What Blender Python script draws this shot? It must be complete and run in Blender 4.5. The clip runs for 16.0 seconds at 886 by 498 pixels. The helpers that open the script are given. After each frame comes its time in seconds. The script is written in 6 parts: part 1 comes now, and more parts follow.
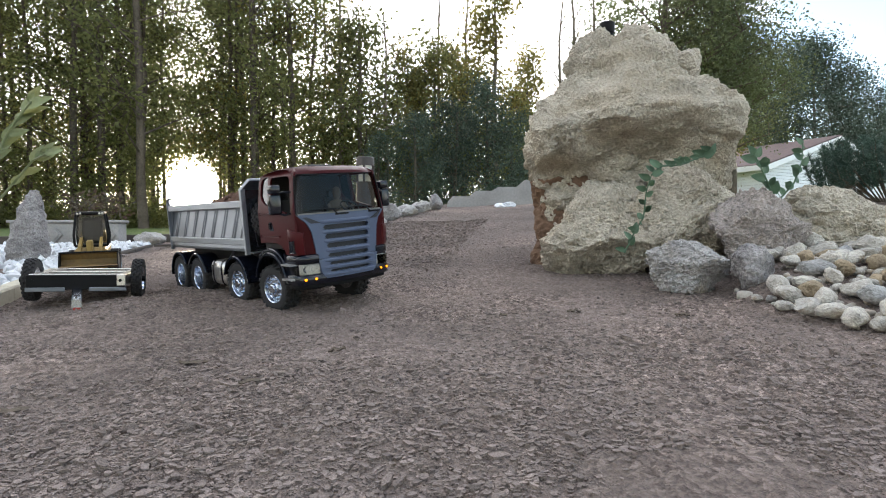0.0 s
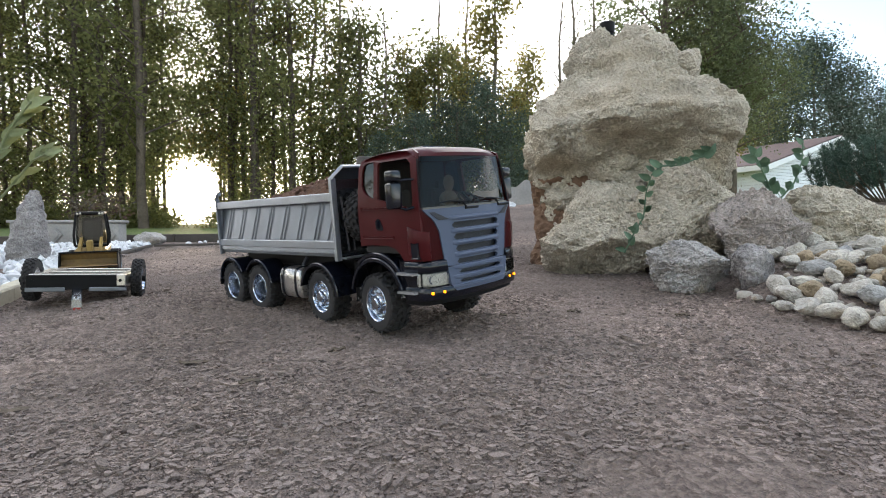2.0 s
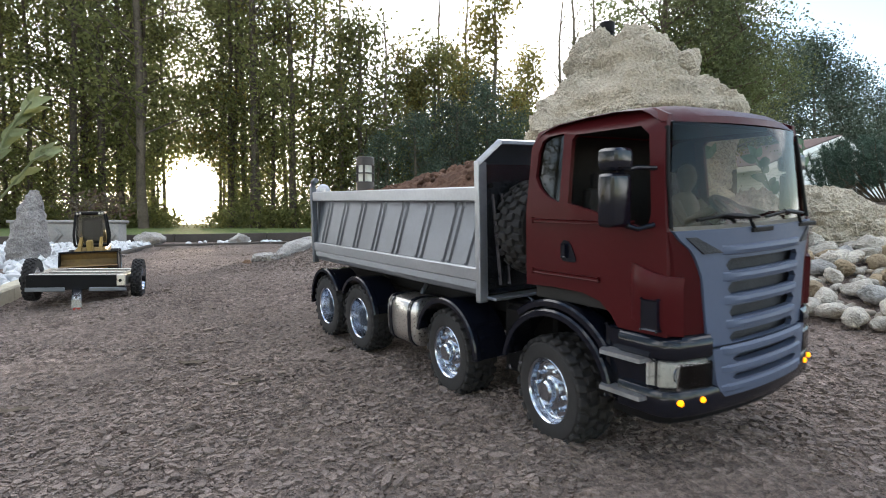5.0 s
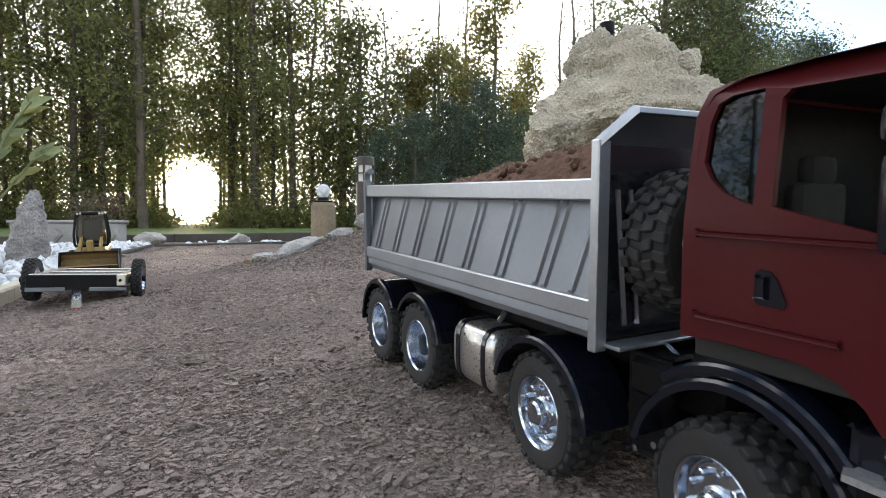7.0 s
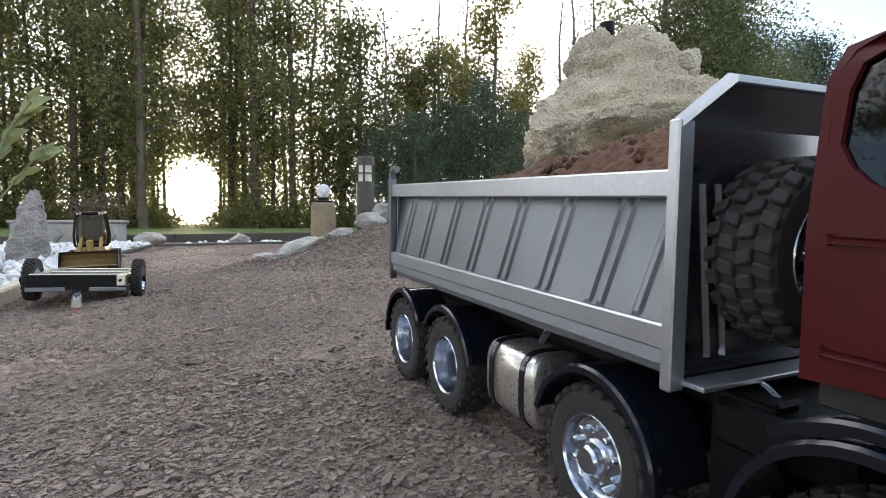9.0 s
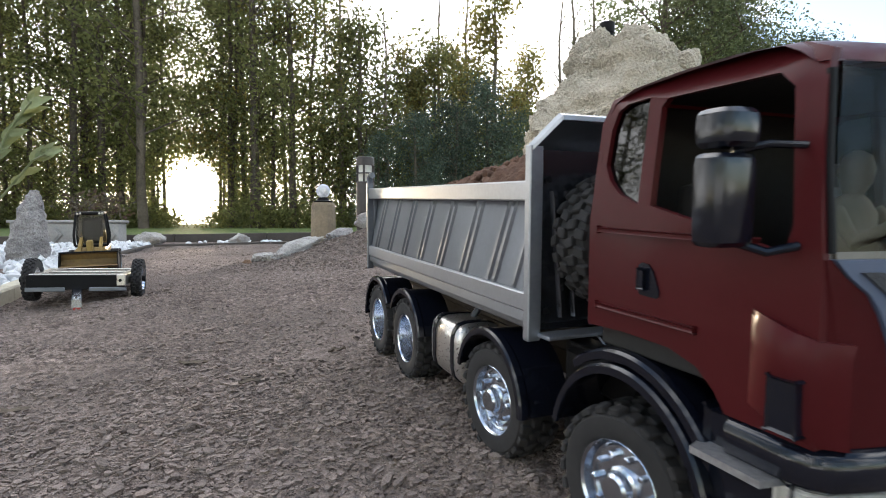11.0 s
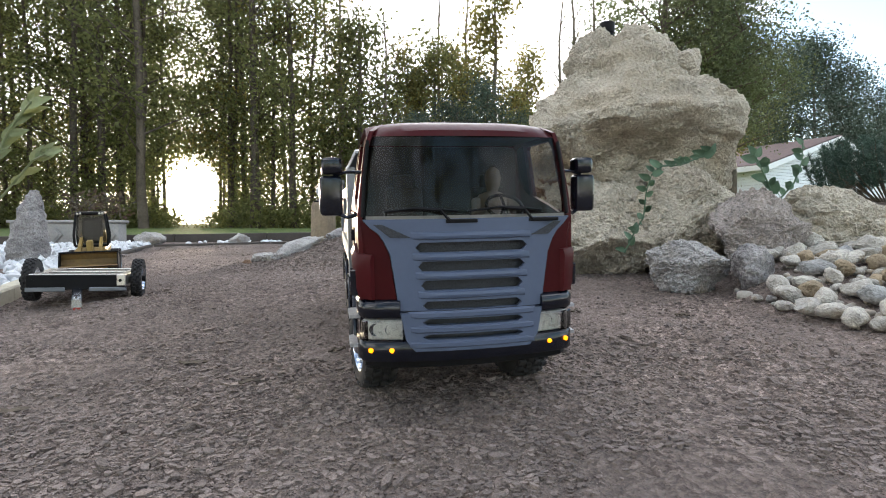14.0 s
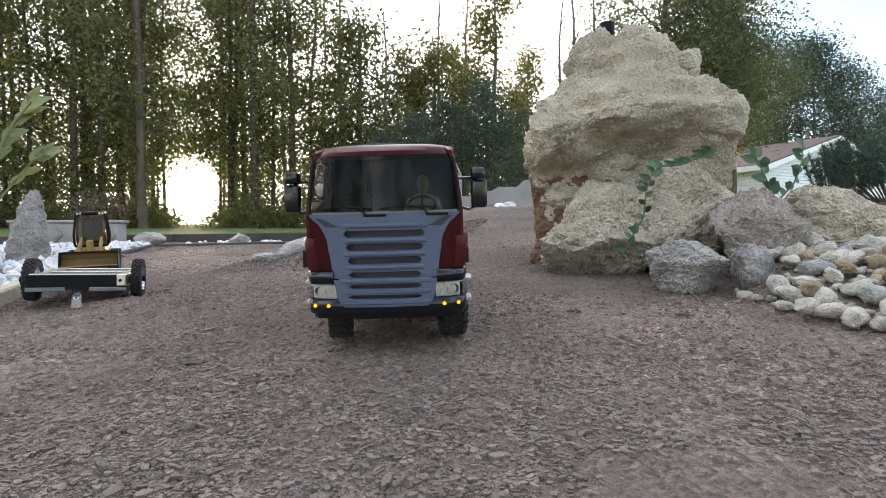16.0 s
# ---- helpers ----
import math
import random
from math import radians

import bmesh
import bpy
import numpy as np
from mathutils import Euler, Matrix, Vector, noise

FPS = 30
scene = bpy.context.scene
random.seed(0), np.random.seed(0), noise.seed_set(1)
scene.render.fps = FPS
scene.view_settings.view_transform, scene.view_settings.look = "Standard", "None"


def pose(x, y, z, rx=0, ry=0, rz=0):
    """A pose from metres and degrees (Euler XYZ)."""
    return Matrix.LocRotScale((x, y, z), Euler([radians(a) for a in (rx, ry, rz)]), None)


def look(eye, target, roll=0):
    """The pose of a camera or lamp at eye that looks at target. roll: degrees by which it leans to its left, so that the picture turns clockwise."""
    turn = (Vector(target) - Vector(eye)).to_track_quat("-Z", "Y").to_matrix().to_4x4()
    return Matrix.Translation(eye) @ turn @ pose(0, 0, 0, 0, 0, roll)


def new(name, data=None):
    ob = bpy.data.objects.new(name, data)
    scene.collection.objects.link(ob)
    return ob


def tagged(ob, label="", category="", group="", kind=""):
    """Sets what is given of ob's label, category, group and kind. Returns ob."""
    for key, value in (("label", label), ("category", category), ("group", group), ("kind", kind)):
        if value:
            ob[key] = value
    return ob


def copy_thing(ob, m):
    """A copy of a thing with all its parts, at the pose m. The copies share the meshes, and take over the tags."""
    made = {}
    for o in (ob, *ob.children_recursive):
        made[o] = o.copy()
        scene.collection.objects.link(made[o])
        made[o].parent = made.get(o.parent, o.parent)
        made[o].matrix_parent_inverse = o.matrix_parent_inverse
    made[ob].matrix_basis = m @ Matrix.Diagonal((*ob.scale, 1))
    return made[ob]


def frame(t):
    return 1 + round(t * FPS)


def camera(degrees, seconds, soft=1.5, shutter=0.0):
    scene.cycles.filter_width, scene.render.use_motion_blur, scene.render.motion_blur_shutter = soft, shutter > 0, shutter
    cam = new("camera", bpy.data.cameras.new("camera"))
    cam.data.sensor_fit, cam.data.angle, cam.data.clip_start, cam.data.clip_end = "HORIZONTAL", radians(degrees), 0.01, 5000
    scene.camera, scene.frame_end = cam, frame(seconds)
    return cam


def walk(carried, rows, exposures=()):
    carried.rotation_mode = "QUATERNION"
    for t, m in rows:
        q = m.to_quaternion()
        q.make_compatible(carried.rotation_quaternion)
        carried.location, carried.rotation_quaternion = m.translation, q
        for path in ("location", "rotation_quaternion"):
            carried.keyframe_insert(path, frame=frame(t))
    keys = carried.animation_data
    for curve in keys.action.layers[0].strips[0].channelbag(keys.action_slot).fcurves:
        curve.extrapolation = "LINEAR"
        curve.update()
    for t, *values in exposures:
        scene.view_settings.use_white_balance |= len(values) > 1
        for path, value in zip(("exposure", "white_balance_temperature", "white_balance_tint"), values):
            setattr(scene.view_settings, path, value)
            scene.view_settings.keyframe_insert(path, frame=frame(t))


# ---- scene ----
cam = camera(76.2, 16.0, soft=1.0, shutter=0.3)
EYE = (0.0, 0.0, 0.1961)
walk(cam, [(0.0, look(EYE, (0.0, 1.0, 0.1701))), (16.0, look(EYE, (0.0, 1.0, 0.1701)))],
     exposures=[(0.0, 1.88, 6480, 11), (16.0, 1.88, 6480, 11)])

# ---- daylight: a low sun behind the trees, thin bright cloud over blue ----
SUN_ELEVATION, SUN_TURN = radians(3.9), radians(-24.0)      # turn: from +y towards +x
SUN_WAY = Vector((math.sin(SUN_TURN) * math.cos(SUN_ELEVATION), math.cos(SUN_TURN) * math.cos(SUN_ELEVATION), math.sin(SUN_ELEVATION)))


def make_world():
    world = bpy.data.worlds.new("sky")
    scene.world = world
    world.use_nodes = True
    nt = world.node_tree
    nt.nodes.clear()
    sky = nt.nodes.new("ShaderNodeTexSky")
    sky.sky_type, sky.sun_disc = "NISHITA", False
    sky.sun_elevation, sky.sun_rotation = radians(14.0), SUN_TURN
    sky.air_density, sky.dust_density, sky.ozone_density = 1.0, 1.2, 1.2
    coord = nt.nodes.new("ShaderNodeTexCoord")
    stretch = nt.nodes.new("ShaderNodeMapping")
    stretch.inputs["Scale"].default_value, stretch.inputs["Location"].default_value = (1.0, 1.0, 2.6), (3.1, 1.7, 0.4)
    cloud = nt.nodes.new("ShaderNodeTexNoise")
    cloud.inputs["Scale"].default_value, cloud.inputs["Detail"].default_value = 2.3, 7.0
    cloud.inputs["Roughness"].default_value = 0.55
    ramp = nt.nodes.new("ShaderNodeValToRGB")
    ramp.color_ramp.elements[0].position, ramp.color_ramp.elements[1].position = 0.45, 0.60
    ramp.color_ramp.elements[0].color, ramp.color_ramp.elements[1].color = (0.0, 0.0, 0.0, 1), (0.9, 0.9, 0.9, 1)
    mix = nt.nodes.new("ShaderNodeMix")
    mix.data_type = "RGBA"
    back = nt.nodes.new("ShaderNodeBackground")
    back.inputs["Strength"].default_value = SKY_STRENGTH
    out = nt.nodes.new("ShaderNodeOutputWorld")
    link = nt.links.new
    link(coord.outputs["Generated"], stretch.inputs["Vector"])
    link(stretch.outputs["Vector"], cloud.inputs["Vector"])
    link(ramp.outputs["Color"], mix.inputs["Factor"])
    link(sky.outputs["Color"], mix.inputs["A"])
    mix.inputs["B"].default_value = (*CLOUD, 1)
    # the sun's disc, drawn as wide as its glare, and the glow round it
    unit = nt.nodes.new("ShaderNodeVectorMath")
    unit.operation = "NORMALIZE"
    link(coord.outputs["Generated"], unit.inputs[0])
    dot = nt.nodes.new("ShaderNodeVectorMath")
    dot.operation = "DOT_PRODUCT"
    link(unit.outputs["Vector"], dot.inputs[0])
    dot.inputs[1].default_value = SUN_WAY
    thick = nt.nodes.new("ShaderNodeMapRange")
    thick.inputs["From Min"].default_value, thick.inputs["From Max"].default_value = 0.55, 0.80
    thick.inputs["To Min"].default_value, thick.inputs["To Max"].default_value = -0.045, 0.22
    link(dot.outputs["Value"], thick.inputs["Value"])
    cover = nt.nodes.new("ShaderNodeMath")
    cover.operation = "ADD"
    link(cloud.outputs["Fac"], cover.inputs[0])
    link(thick.outputs["Result"], cover.inputs[1])
    link(cover.outputs[0], ramp.inputs["Fac"])
    total = mix.outputs["Result"]
    for inner, outer, power, colour in ((2.6, 3.1, DISC, (1.0, 0.93, 0.75)), (1.5, 16.0, AUREOLE, (1.0, 0.74, 0.34))):
        step = nt.nodes.new("ShaderNodeMapRange")
        step.interpolation_type = "SMOOTHSTEP" if inner > 2 else "LINEAR"
        step.inputs["From Min"].default_value, step.inputs["From Max"].default_value = math.cos(radians(outer)), math.cos(radians(inner))
        link(dot.outputs["Value"], step.inputs["Value"])
        scaled = nt.nodes.new("ShaderNodeVectorMath")
        scaled.operation = "SCALE"
        scaled.inputs[0].default_value = [c * power for c in colour]
        link(step.outputs["Result"], scaled.inputs["Scale"])
        add = nt.nodes.new("ShaderNodeVectorMath")
        add.operation = "ADD"
        link(total, add.inputs[0])
        link(scaled.outputs["Vector"], add.inputs[1])
        total = add.outputs["Vector"]
    link(total, back.inputs["Color"])
    link(back.outputs["Background"], out.inputs["Surface"])


SKY_STRENGTH, CLOUD, DISC, AUREOLE = 0.13, (10.6, 10.7, 10.8), 45.0, 6.0
make_world()
sun = new("sun_light", bpy.data.lights.new("sun_light", "SUN"))
sun.data.energy, sun.data.angle, sun.data.color = 0.6, radians(0.6), (1.0, 0.80, 0.55)
sun.matrix_world = look(SUN_WAY * 50, (0, 0, 0))


# ---- materials ----
def material(name, colour, other=None, rough=0.7, metal=0.0, scale=8.0, fine=90.0, bump=0.3, relief=0.004, contrast=0.5,
             third=None, coat=0.0, transmit=0.0, spec=0.5, thin=0.0, island=0.0, flakes=0.0):
    """Two colours mixed by coarse noise, both broken up by fine grain, with fine relief."""
    m = bpy.data.materials.new(name)
    m.use_nodes = True
    nt = m.node_tree
    b = nt.nodes["Principled BSDF"]
    link = nt.links.new
    coord = nt.nodes.new("ShaderNodeTexCoord")
    other = other or tuple(c * 0.75 for c in colour)

    def noise_at(s, detail):
        n = nt.nodes.new("ShaderNodeTexNoise")
        n.inputs["Scale"].default_value, n.inputs["Detail"].default_value = s, detail
        link(coord.outputs["Object"], n.inputs["Vector"])
        return n

    def spread(fac, lo, hi):
        r = nt.nodes.new("ShaderNodeMapRange")
        r.inputs["From Min"].default_value, r.inputs["From Max"].default_value = lo, hi
        link(fac, r.inputs["Value"])
        return r.outputs["Result"]

    def mixed(fac, a, bcol):
        x = nt.nodes.new("ShaderNodeMix")
        x.data_type = "RGBA"
        link(fac, x.inputs["Factor"])
        for s, v in (("A", a), ("B", bcol)):
            if isinstance(v, tuple):
                x.inputs[s].default_value = (*v, 1)
            else:
                link(v, x.inputs[s])
        return x.outputs["Result"]

    big, small = noise_at(scale, 5.0), noise_at(fine, 4.0)
    half = 0.5 * contrast
    col = mixed(spread(big.outputs["Fac"], 0.5 - 0.25 + 0.1 * half, 0.75 - 0.1 * half), colour, other)
    if third:
        patch = noise_at(scale * 0.45, 3.0)
        col = mixed(spread(patch.outputs["Fac"], 0.52, 0.68), col, third)
    dark = nt.nodes.new("ShaderNodeMix")
    dark.data_type, dark.blend_type = "RGBA", "MULTIPLY"
    dark.inputs["Factor"].default_value = contrast
    link(col, dark.inputs["A"])
    link(mixed(spread(small.outputs["Fac"], 0.3, 0.7), (0.55, 0.55, 0.55), (1.2, 1.2, 1.2)), dark.inputs["B"])
    col = dark.outputs["Result"]
    if island:
        geo = nt.nodes.new("ShaderNodeNewGeometry")
        info = nt.nodes.new("ShaderNodeObjectInfo")
        add = nt.nodes.new("ShaderNodeMath")
        add.operation = "ADD"
        link(geo.outputs["Random Per Island"], add.inputs[0])
        link(info.outputs["Random"], add.inputs[1])
        hsv = nt.nodes.new("ShaderNodeHueSaturation")
        link(col, hsv.inputs["Color"])
        r = nt.nodes.new("ShaderNodeMapRange")
        r.inputs["From Max"].default_value = 2.0
        r.inputs["To Min"].default_value, r.inputs["To Max"].default_value = 1 - island, 1 + island
        link(add.outputs[0], r.inputs["Value"])
        link(r.outputs["Result"], hsv.inputs["Value"])
        col = hsv.outputs["Color"]
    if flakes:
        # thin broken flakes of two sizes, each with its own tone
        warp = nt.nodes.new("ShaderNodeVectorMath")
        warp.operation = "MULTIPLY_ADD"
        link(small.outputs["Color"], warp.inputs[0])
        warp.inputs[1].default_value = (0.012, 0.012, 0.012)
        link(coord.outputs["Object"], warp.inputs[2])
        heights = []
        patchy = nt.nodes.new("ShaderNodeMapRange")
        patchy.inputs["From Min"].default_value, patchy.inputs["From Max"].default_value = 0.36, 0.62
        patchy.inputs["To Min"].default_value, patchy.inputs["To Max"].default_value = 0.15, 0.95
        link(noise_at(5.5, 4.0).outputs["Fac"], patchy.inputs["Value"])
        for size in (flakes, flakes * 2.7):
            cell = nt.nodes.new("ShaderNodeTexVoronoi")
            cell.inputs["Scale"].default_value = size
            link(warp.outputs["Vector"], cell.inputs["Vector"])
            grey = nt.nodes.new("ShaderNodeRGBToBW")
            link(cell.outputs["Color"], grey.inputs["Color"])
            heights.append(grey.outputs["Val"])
            # lower flakes coloured darker, standing in for shade between them
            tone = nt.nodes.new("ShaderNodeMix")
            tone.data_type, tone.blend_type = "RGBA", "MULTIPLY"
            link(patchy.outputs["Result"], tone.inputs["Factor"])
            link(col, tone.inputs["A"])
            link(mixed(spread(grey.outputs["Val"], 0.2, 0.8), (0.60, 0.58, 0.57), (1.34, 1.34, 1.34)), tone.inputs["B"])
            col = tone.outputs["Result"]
    link(col, b.inputs["Base Color"])
    b.inputs["Metallic"].default_value = metal
    b.inputs["Specular IOR Level"].default_value = spec
    b.inputs["Coat Weight"].default_value = coat
    b.inputs["Coat Roughness"].default_value = 0.12
    b.inputs["Transmission Weight"].default_value = transmit
    link(spread(small.outputs["Fac"], 0.0, 1.0), b.inputs["Roughness"])
    rr = b.inputs["Roughness"].links[0].from_node
    rr.inputs["To Min"].default_value, rr.inputs["To Max"].default_value = max(rough - 0.12, 0.02), min(rough + 0.12, 1.0)
    if bump:
        lump = nt.nodes.new("ShaderNodeMath")
        lump.operation = "ADD"
        link(big.outputs["Fac"], lump.inputs[0])
        link(small.outputs["Fac"], lump.inputs[1])
        bp = nt.nodes.new("ShaderNodeBump")
        bp.inputs["Strength"].default_value, bp.inputs["Distance"].default_value = bump, relief
        link(lump.outputs[0], bp.inputs["Height"])
        if flakes:
            for height, deep in zip(heights, (0.0040, 0.0020)):
                flake = nt.nodes.new("ShaderNodeBump")
                flake.inputs["Strength"].default_value, flake.inputs["Distance"].default_value = 1.0, deep
                link(height, flake.inputs["Height"])
                link(bp.outputs["Normal"], flake.inputs["Normal"])
                bp = flake
        link(bp.outputs["Normal"], b.inputs["Normal"])
    if thin:
        tr = nt.nodes.new("ShaderNodeBsdfTranslucent")
        link(col, tr.inputs["Color"])
        mx = nt.nodes.new("ShaderNodeMixShader")
        mx.inputs["Fac"].default_value = thin
        link(b.outputs["BSDF"], mx.inputs[1])
        link(tr.outputs["BSDF"], mx.inputs[2])
        link(mx.outputs["Shader"], nt.nodes["Material Output"].inputs["Surface"])
    return m


def glowing(name, colour, strength):
    m = bpy.data.materials.new(name)
    m.use_nodes = True
    b = m.node_tree.nodes["Principled BSDF"]
    b.inputs["Base Color"].default_value = (*colour, 1)
    b.inputs["Emission Color"].default_value, b.inputs["Emission Strength"].default_value = (*colour, 1), strength
    return m


def glass(name, colour, rough=0.03, index=1.5):
    m = bpy.data.materials.new(name)
    m.use_nodes = True
    nt = m.node_tree
    b = nt.nodes["Principled BSDF"]
    b.inputs["Base Color"].default_value, b.inputs["Roughness"].default_value = (*colour, 1), rough
    see = nt.nodes.new("ShaderNodeBsdfTransparent")
    see.inputs["Color"].default_value = (*colour, 1)
    gloss = nt.nodes.new("ShaderNodeBsdfGlossy")
    gloss.inputs["Roughness"].default_value = rough
    fres = nt.nodes.new("ShaderNodeFresnel")
    fres.inputs["IOR"].default_value = index
    mx = nt.nodes.new("ShaderNodeMixShader")
    nt.links.new(fres.outputs["Fac"], mx.inputs["Fac"])
    nt.links.new(see.outputs["BSDF"], mx.inputs[1])
    nt.links.new(gloss.outputs["BSDF"], mx.inputs[2])
    nt.links.new(mx.outputs["Shader"], nt.nodes["Material Output"].inputs["Surface"])
    return m


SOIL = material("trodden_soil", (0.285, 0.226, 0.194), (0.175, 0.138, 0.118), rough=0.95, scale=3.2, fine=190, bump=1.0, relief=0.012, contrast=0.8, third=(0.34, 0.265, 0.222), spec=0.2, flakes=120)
CHIP = material("grey_brown_chips", (0.262, 0.210, 0.182), (0.165, 0.132, 0.115), rough=0.9, scale=60, fine=700, bump=0.8, relief=0.002, contrast=0.8, spec=0.2, island=0.48)
LIMESTONE = material("cream_limestone", (0.66, 0.585, 0.46), (0.45, 0.39, 0.30), rough=0.93, scale=17, fine=170, bump=1.0, relief=0.018, contrast=0.75, third=(0.54, 0.46, 0.34), spec=0.2)
PALESTONE = material("pale_grey_stone", (0.62, 0.59, 0.55), (0.35, 0.325, 0.305), rough=0.9, scale=22, fine=190, bump=1.0, relief=0.016, contrast=0.8, third=(0.44, 0.37, 0.28), spec=0.25)
PINKSTONE = material("pinkish_grey_stone", (0.56, 0.485, 0.43), (0.36, 0.31, 0.28), rough=0.92, scale=19, fine=180, bump=1.0, relief=0.016, contrast=0.8, third=(0.40, 0.33, 0.25), spec=0.2)
GREYSTONE = material("grey_speckled_stone", (0.40, 0.37, 0.35), (0.22, 0.205, 0.20), rough=0.9, scale=22, fine=190, bump=0.9, relief=0.010, contrast=0.9, spec=0.25)
CLAY = material("red_brown_clay", (0.20, 0.12, 0.075), (0.13, 0.078, 0.05), rough=0.95, scale=10, fine=70, bump=0.9, relief=0.01, contrast=0.5, spec=0.15)
SMALL_PEBBLE = material("small_pebble", (0.40, 0.37, 0.32), (0.22, 0.20, 0.17), rough=0.85, scale=45, fine=300, bump=0.3, relief=0.002, contrast=0.4, third=(0.27, 0.21, 0.14), spec=0.3, island=0.5)
GREY_PEBBLE = material("grey_pebble", (0.36, 0.35, 0.33), (0.22, 0.21, 0.20), rough=0.8, scale=2.5, fine=14, bump=0.5, relief=0.03, contrast=0.6, spec=0.3, island=0.45)
TAN_PEBBLE = material("tan_pebble", (0.34, 0.265, 0.17), (0.22, 0.165, 0.11), rough=0.8, scale=2.5, fine=14, bump=0.5, relief=0.03, contrast=0.5, spec=0.3, island=0.4)
PEBBLE = material("river_pebble", (0.50, 0.465, 0.40), (0.31, 0.28, 0.24), rough=0.8, scale=2.2, fine=14, bump=0.5, relief=0.03, contrast=0.6, third=(0.36, 0.29, 0.20), spec=0.3, island=0.45)
WHITE_GRAVEL = material("white_gravel", (0.70, 0.70, 0.70), (0.52, 0.53, 0.55), rough=0.85, scale=20, fine=120, bump=0.3, relief=0.002, contrast=0.3, island=0.3)
CONCRETE = material("grey_concrete", (0.34, 0.32, 0.30), (0.25, 0.235, 0.22), rough=0.9, scale=6, fine=80, bump=0.4, relief=0.003, contrast=0.35)
TIMBER = material("weathered_timber", (0.26, 0.20, 0.13), (0.16, 0.125, 0.085), rough=0.85, scale=9, fine=90, bump=0.5, relief=0.003, contrast=0.5)
LAWN = material("mown_grass", (0.13, 0.17, 0.05), (0.09, 0.12, 0.04), rough=0.9, scale=1.5, fine=40, bump=0.6, relief=0.02, contrast=0.5, spec=0.2)
BARK = material("dark_bark", (0.15, 0.12, 0.09), (0.09, 0.072, 0.054), rough=0.95, scale=4, fine=30, bump=0.8, relief=0.03, contrast=0.5, spec=0.15)
PALE_BARK = material("pale_dead_wood", (0.23, 0.19, 0.14), (0.14, 0.115, 0.09), rough=0.9, scale=4, fine=30, bump=0.6, relief=0.02, contrast=0.5, spec=0.15)
LEAF = material("green_leaves", (0.20, 0.20, 0.07), (0.13, 0.14, 0.05), rough=0.55, scale=0.7, fine=3, bump=0, contrast=0.3, thin=0.7, island=0.6)
YELLOW_LEAF = material("yellowing_leaves", (0.28, 0.22, 0.06), (0.16, 0.16, 0.045), rough=0.6, scale=0.6, fine=3, bump=0, contrast=0.3, thin=0.7, island=0.6)
MID_LEAF = material("deep_green_leaves", (0.13, 0.145, 0.058), (0.08, 0.095, 0.04), rough=0.55, scale=0.7, fine=3, bump=0, contrast=0.3, thin=0.5, island=0.6)
DARK_LEAF = material("dark_evergreen", (0.075, 0.10, 0.065), (0.05, 0.075, 0.048), rough=0.6, scale=0.9, fine=4, bump=0, contrast=0.3, thin=0.2, island=0.6)


# ---- mesh helpers ----
def smooth(me, angle=38):
    me.polygons.foreach_set("use_smooth", [True] * len(me.polygons))
    me.set_sharp_from_angle(angle=radians(angle))


def mesh_of(name, bm, mat, angle=20):
    me = bpy.data.meshes.new(name)
    bmesh.ops.recalc_face_normals(bm, faces=bm.faces)
    bm.to_mesh(me)
    bm.free()
    for m in (mat if isinstance(mat, (list, tuple)) else [mat]):
        me.materials.append(m)
    smooth(me, angle)
    return me


def part(name, bm, mat, parent, label="", angle=20):
    """Links a bmesh as one mesh object under a thing or a part."""
    ob = new(name, mesh_of(name, bm, mat, angle))
    if parent is not None:
        ob.parent = parent
    return tagged(ob, label)


def thing(name, m, label, category, group="", kind=""):
    ob = new(name)
    ob.empty_display_size = 0.05
    ob.matrix_world = m
    return tagged(ob, label, category, group, kind)


def merge(bm, other):
    me = bpy.data.meshes.new("tmp")
    other.to_mesh(me)
    other.free()
    bm.from_mesh(me)
    bpy.data.meshes.remove(me)


def box(bm, x0, x1, y0, y1, z0, z1, bev=0.0, seg=1, m=None):
    t = bmesh.new()
    bmesh.ops.create_cube(t, size=1.0)
    for v in t.verts:
        v.co = Vector((x0 + (v.co.x + 0.5) * (x1 - x0), y0 + (v.co.y + 0.5) * (y1 - y0), z0 + (v.co.z + 0.5) * (z1 - z0)))
    if bev:
        bmesh.ops.bevel(t, geom=t.edges[:], offset=bev, segments=seg, affect="EDGES", profile=0.6)
    if m:
        t.transform(m)
    merge(bm, t)
    return bm


def lathe(bm, profile, seg=32, m=None, close=False):
    """Turns (radius, height) pairs about z."""
    t = bmesh.new()
    rings = []
    for r, z in profile:
        rings.append([t.verts.new((r * math.cos(2 * math.pi * k / seg), r * math.sin(2 * math.pi * k / seg), z)) for k in range(seg)])
    for a, b in zip(rings, rings[1:]):
        for k in range(seg):
            t.faces.new((a[k], a[(k + 1) % seg], b[(k + 1) % seg], b[k]))
    for ring, (r, z) in ((rings[0], profile[0]), (rings[-1], profile[-1])):
        if r > 1e-6 and not close:
            t.faces.new(ring)
    if close:
        a, b = rings[-1], rings[0]
        for k in range(seg):
            t.faces.new((a[k], a[(k + 1) % seg], b[(k + 1) % seg], b[k]))
    bmesh.ops.remove_doubles(t, verts=t.verts, dist=1e-7)
    if m:
        t.transform(m)
    merge(bm, t)
    return bm


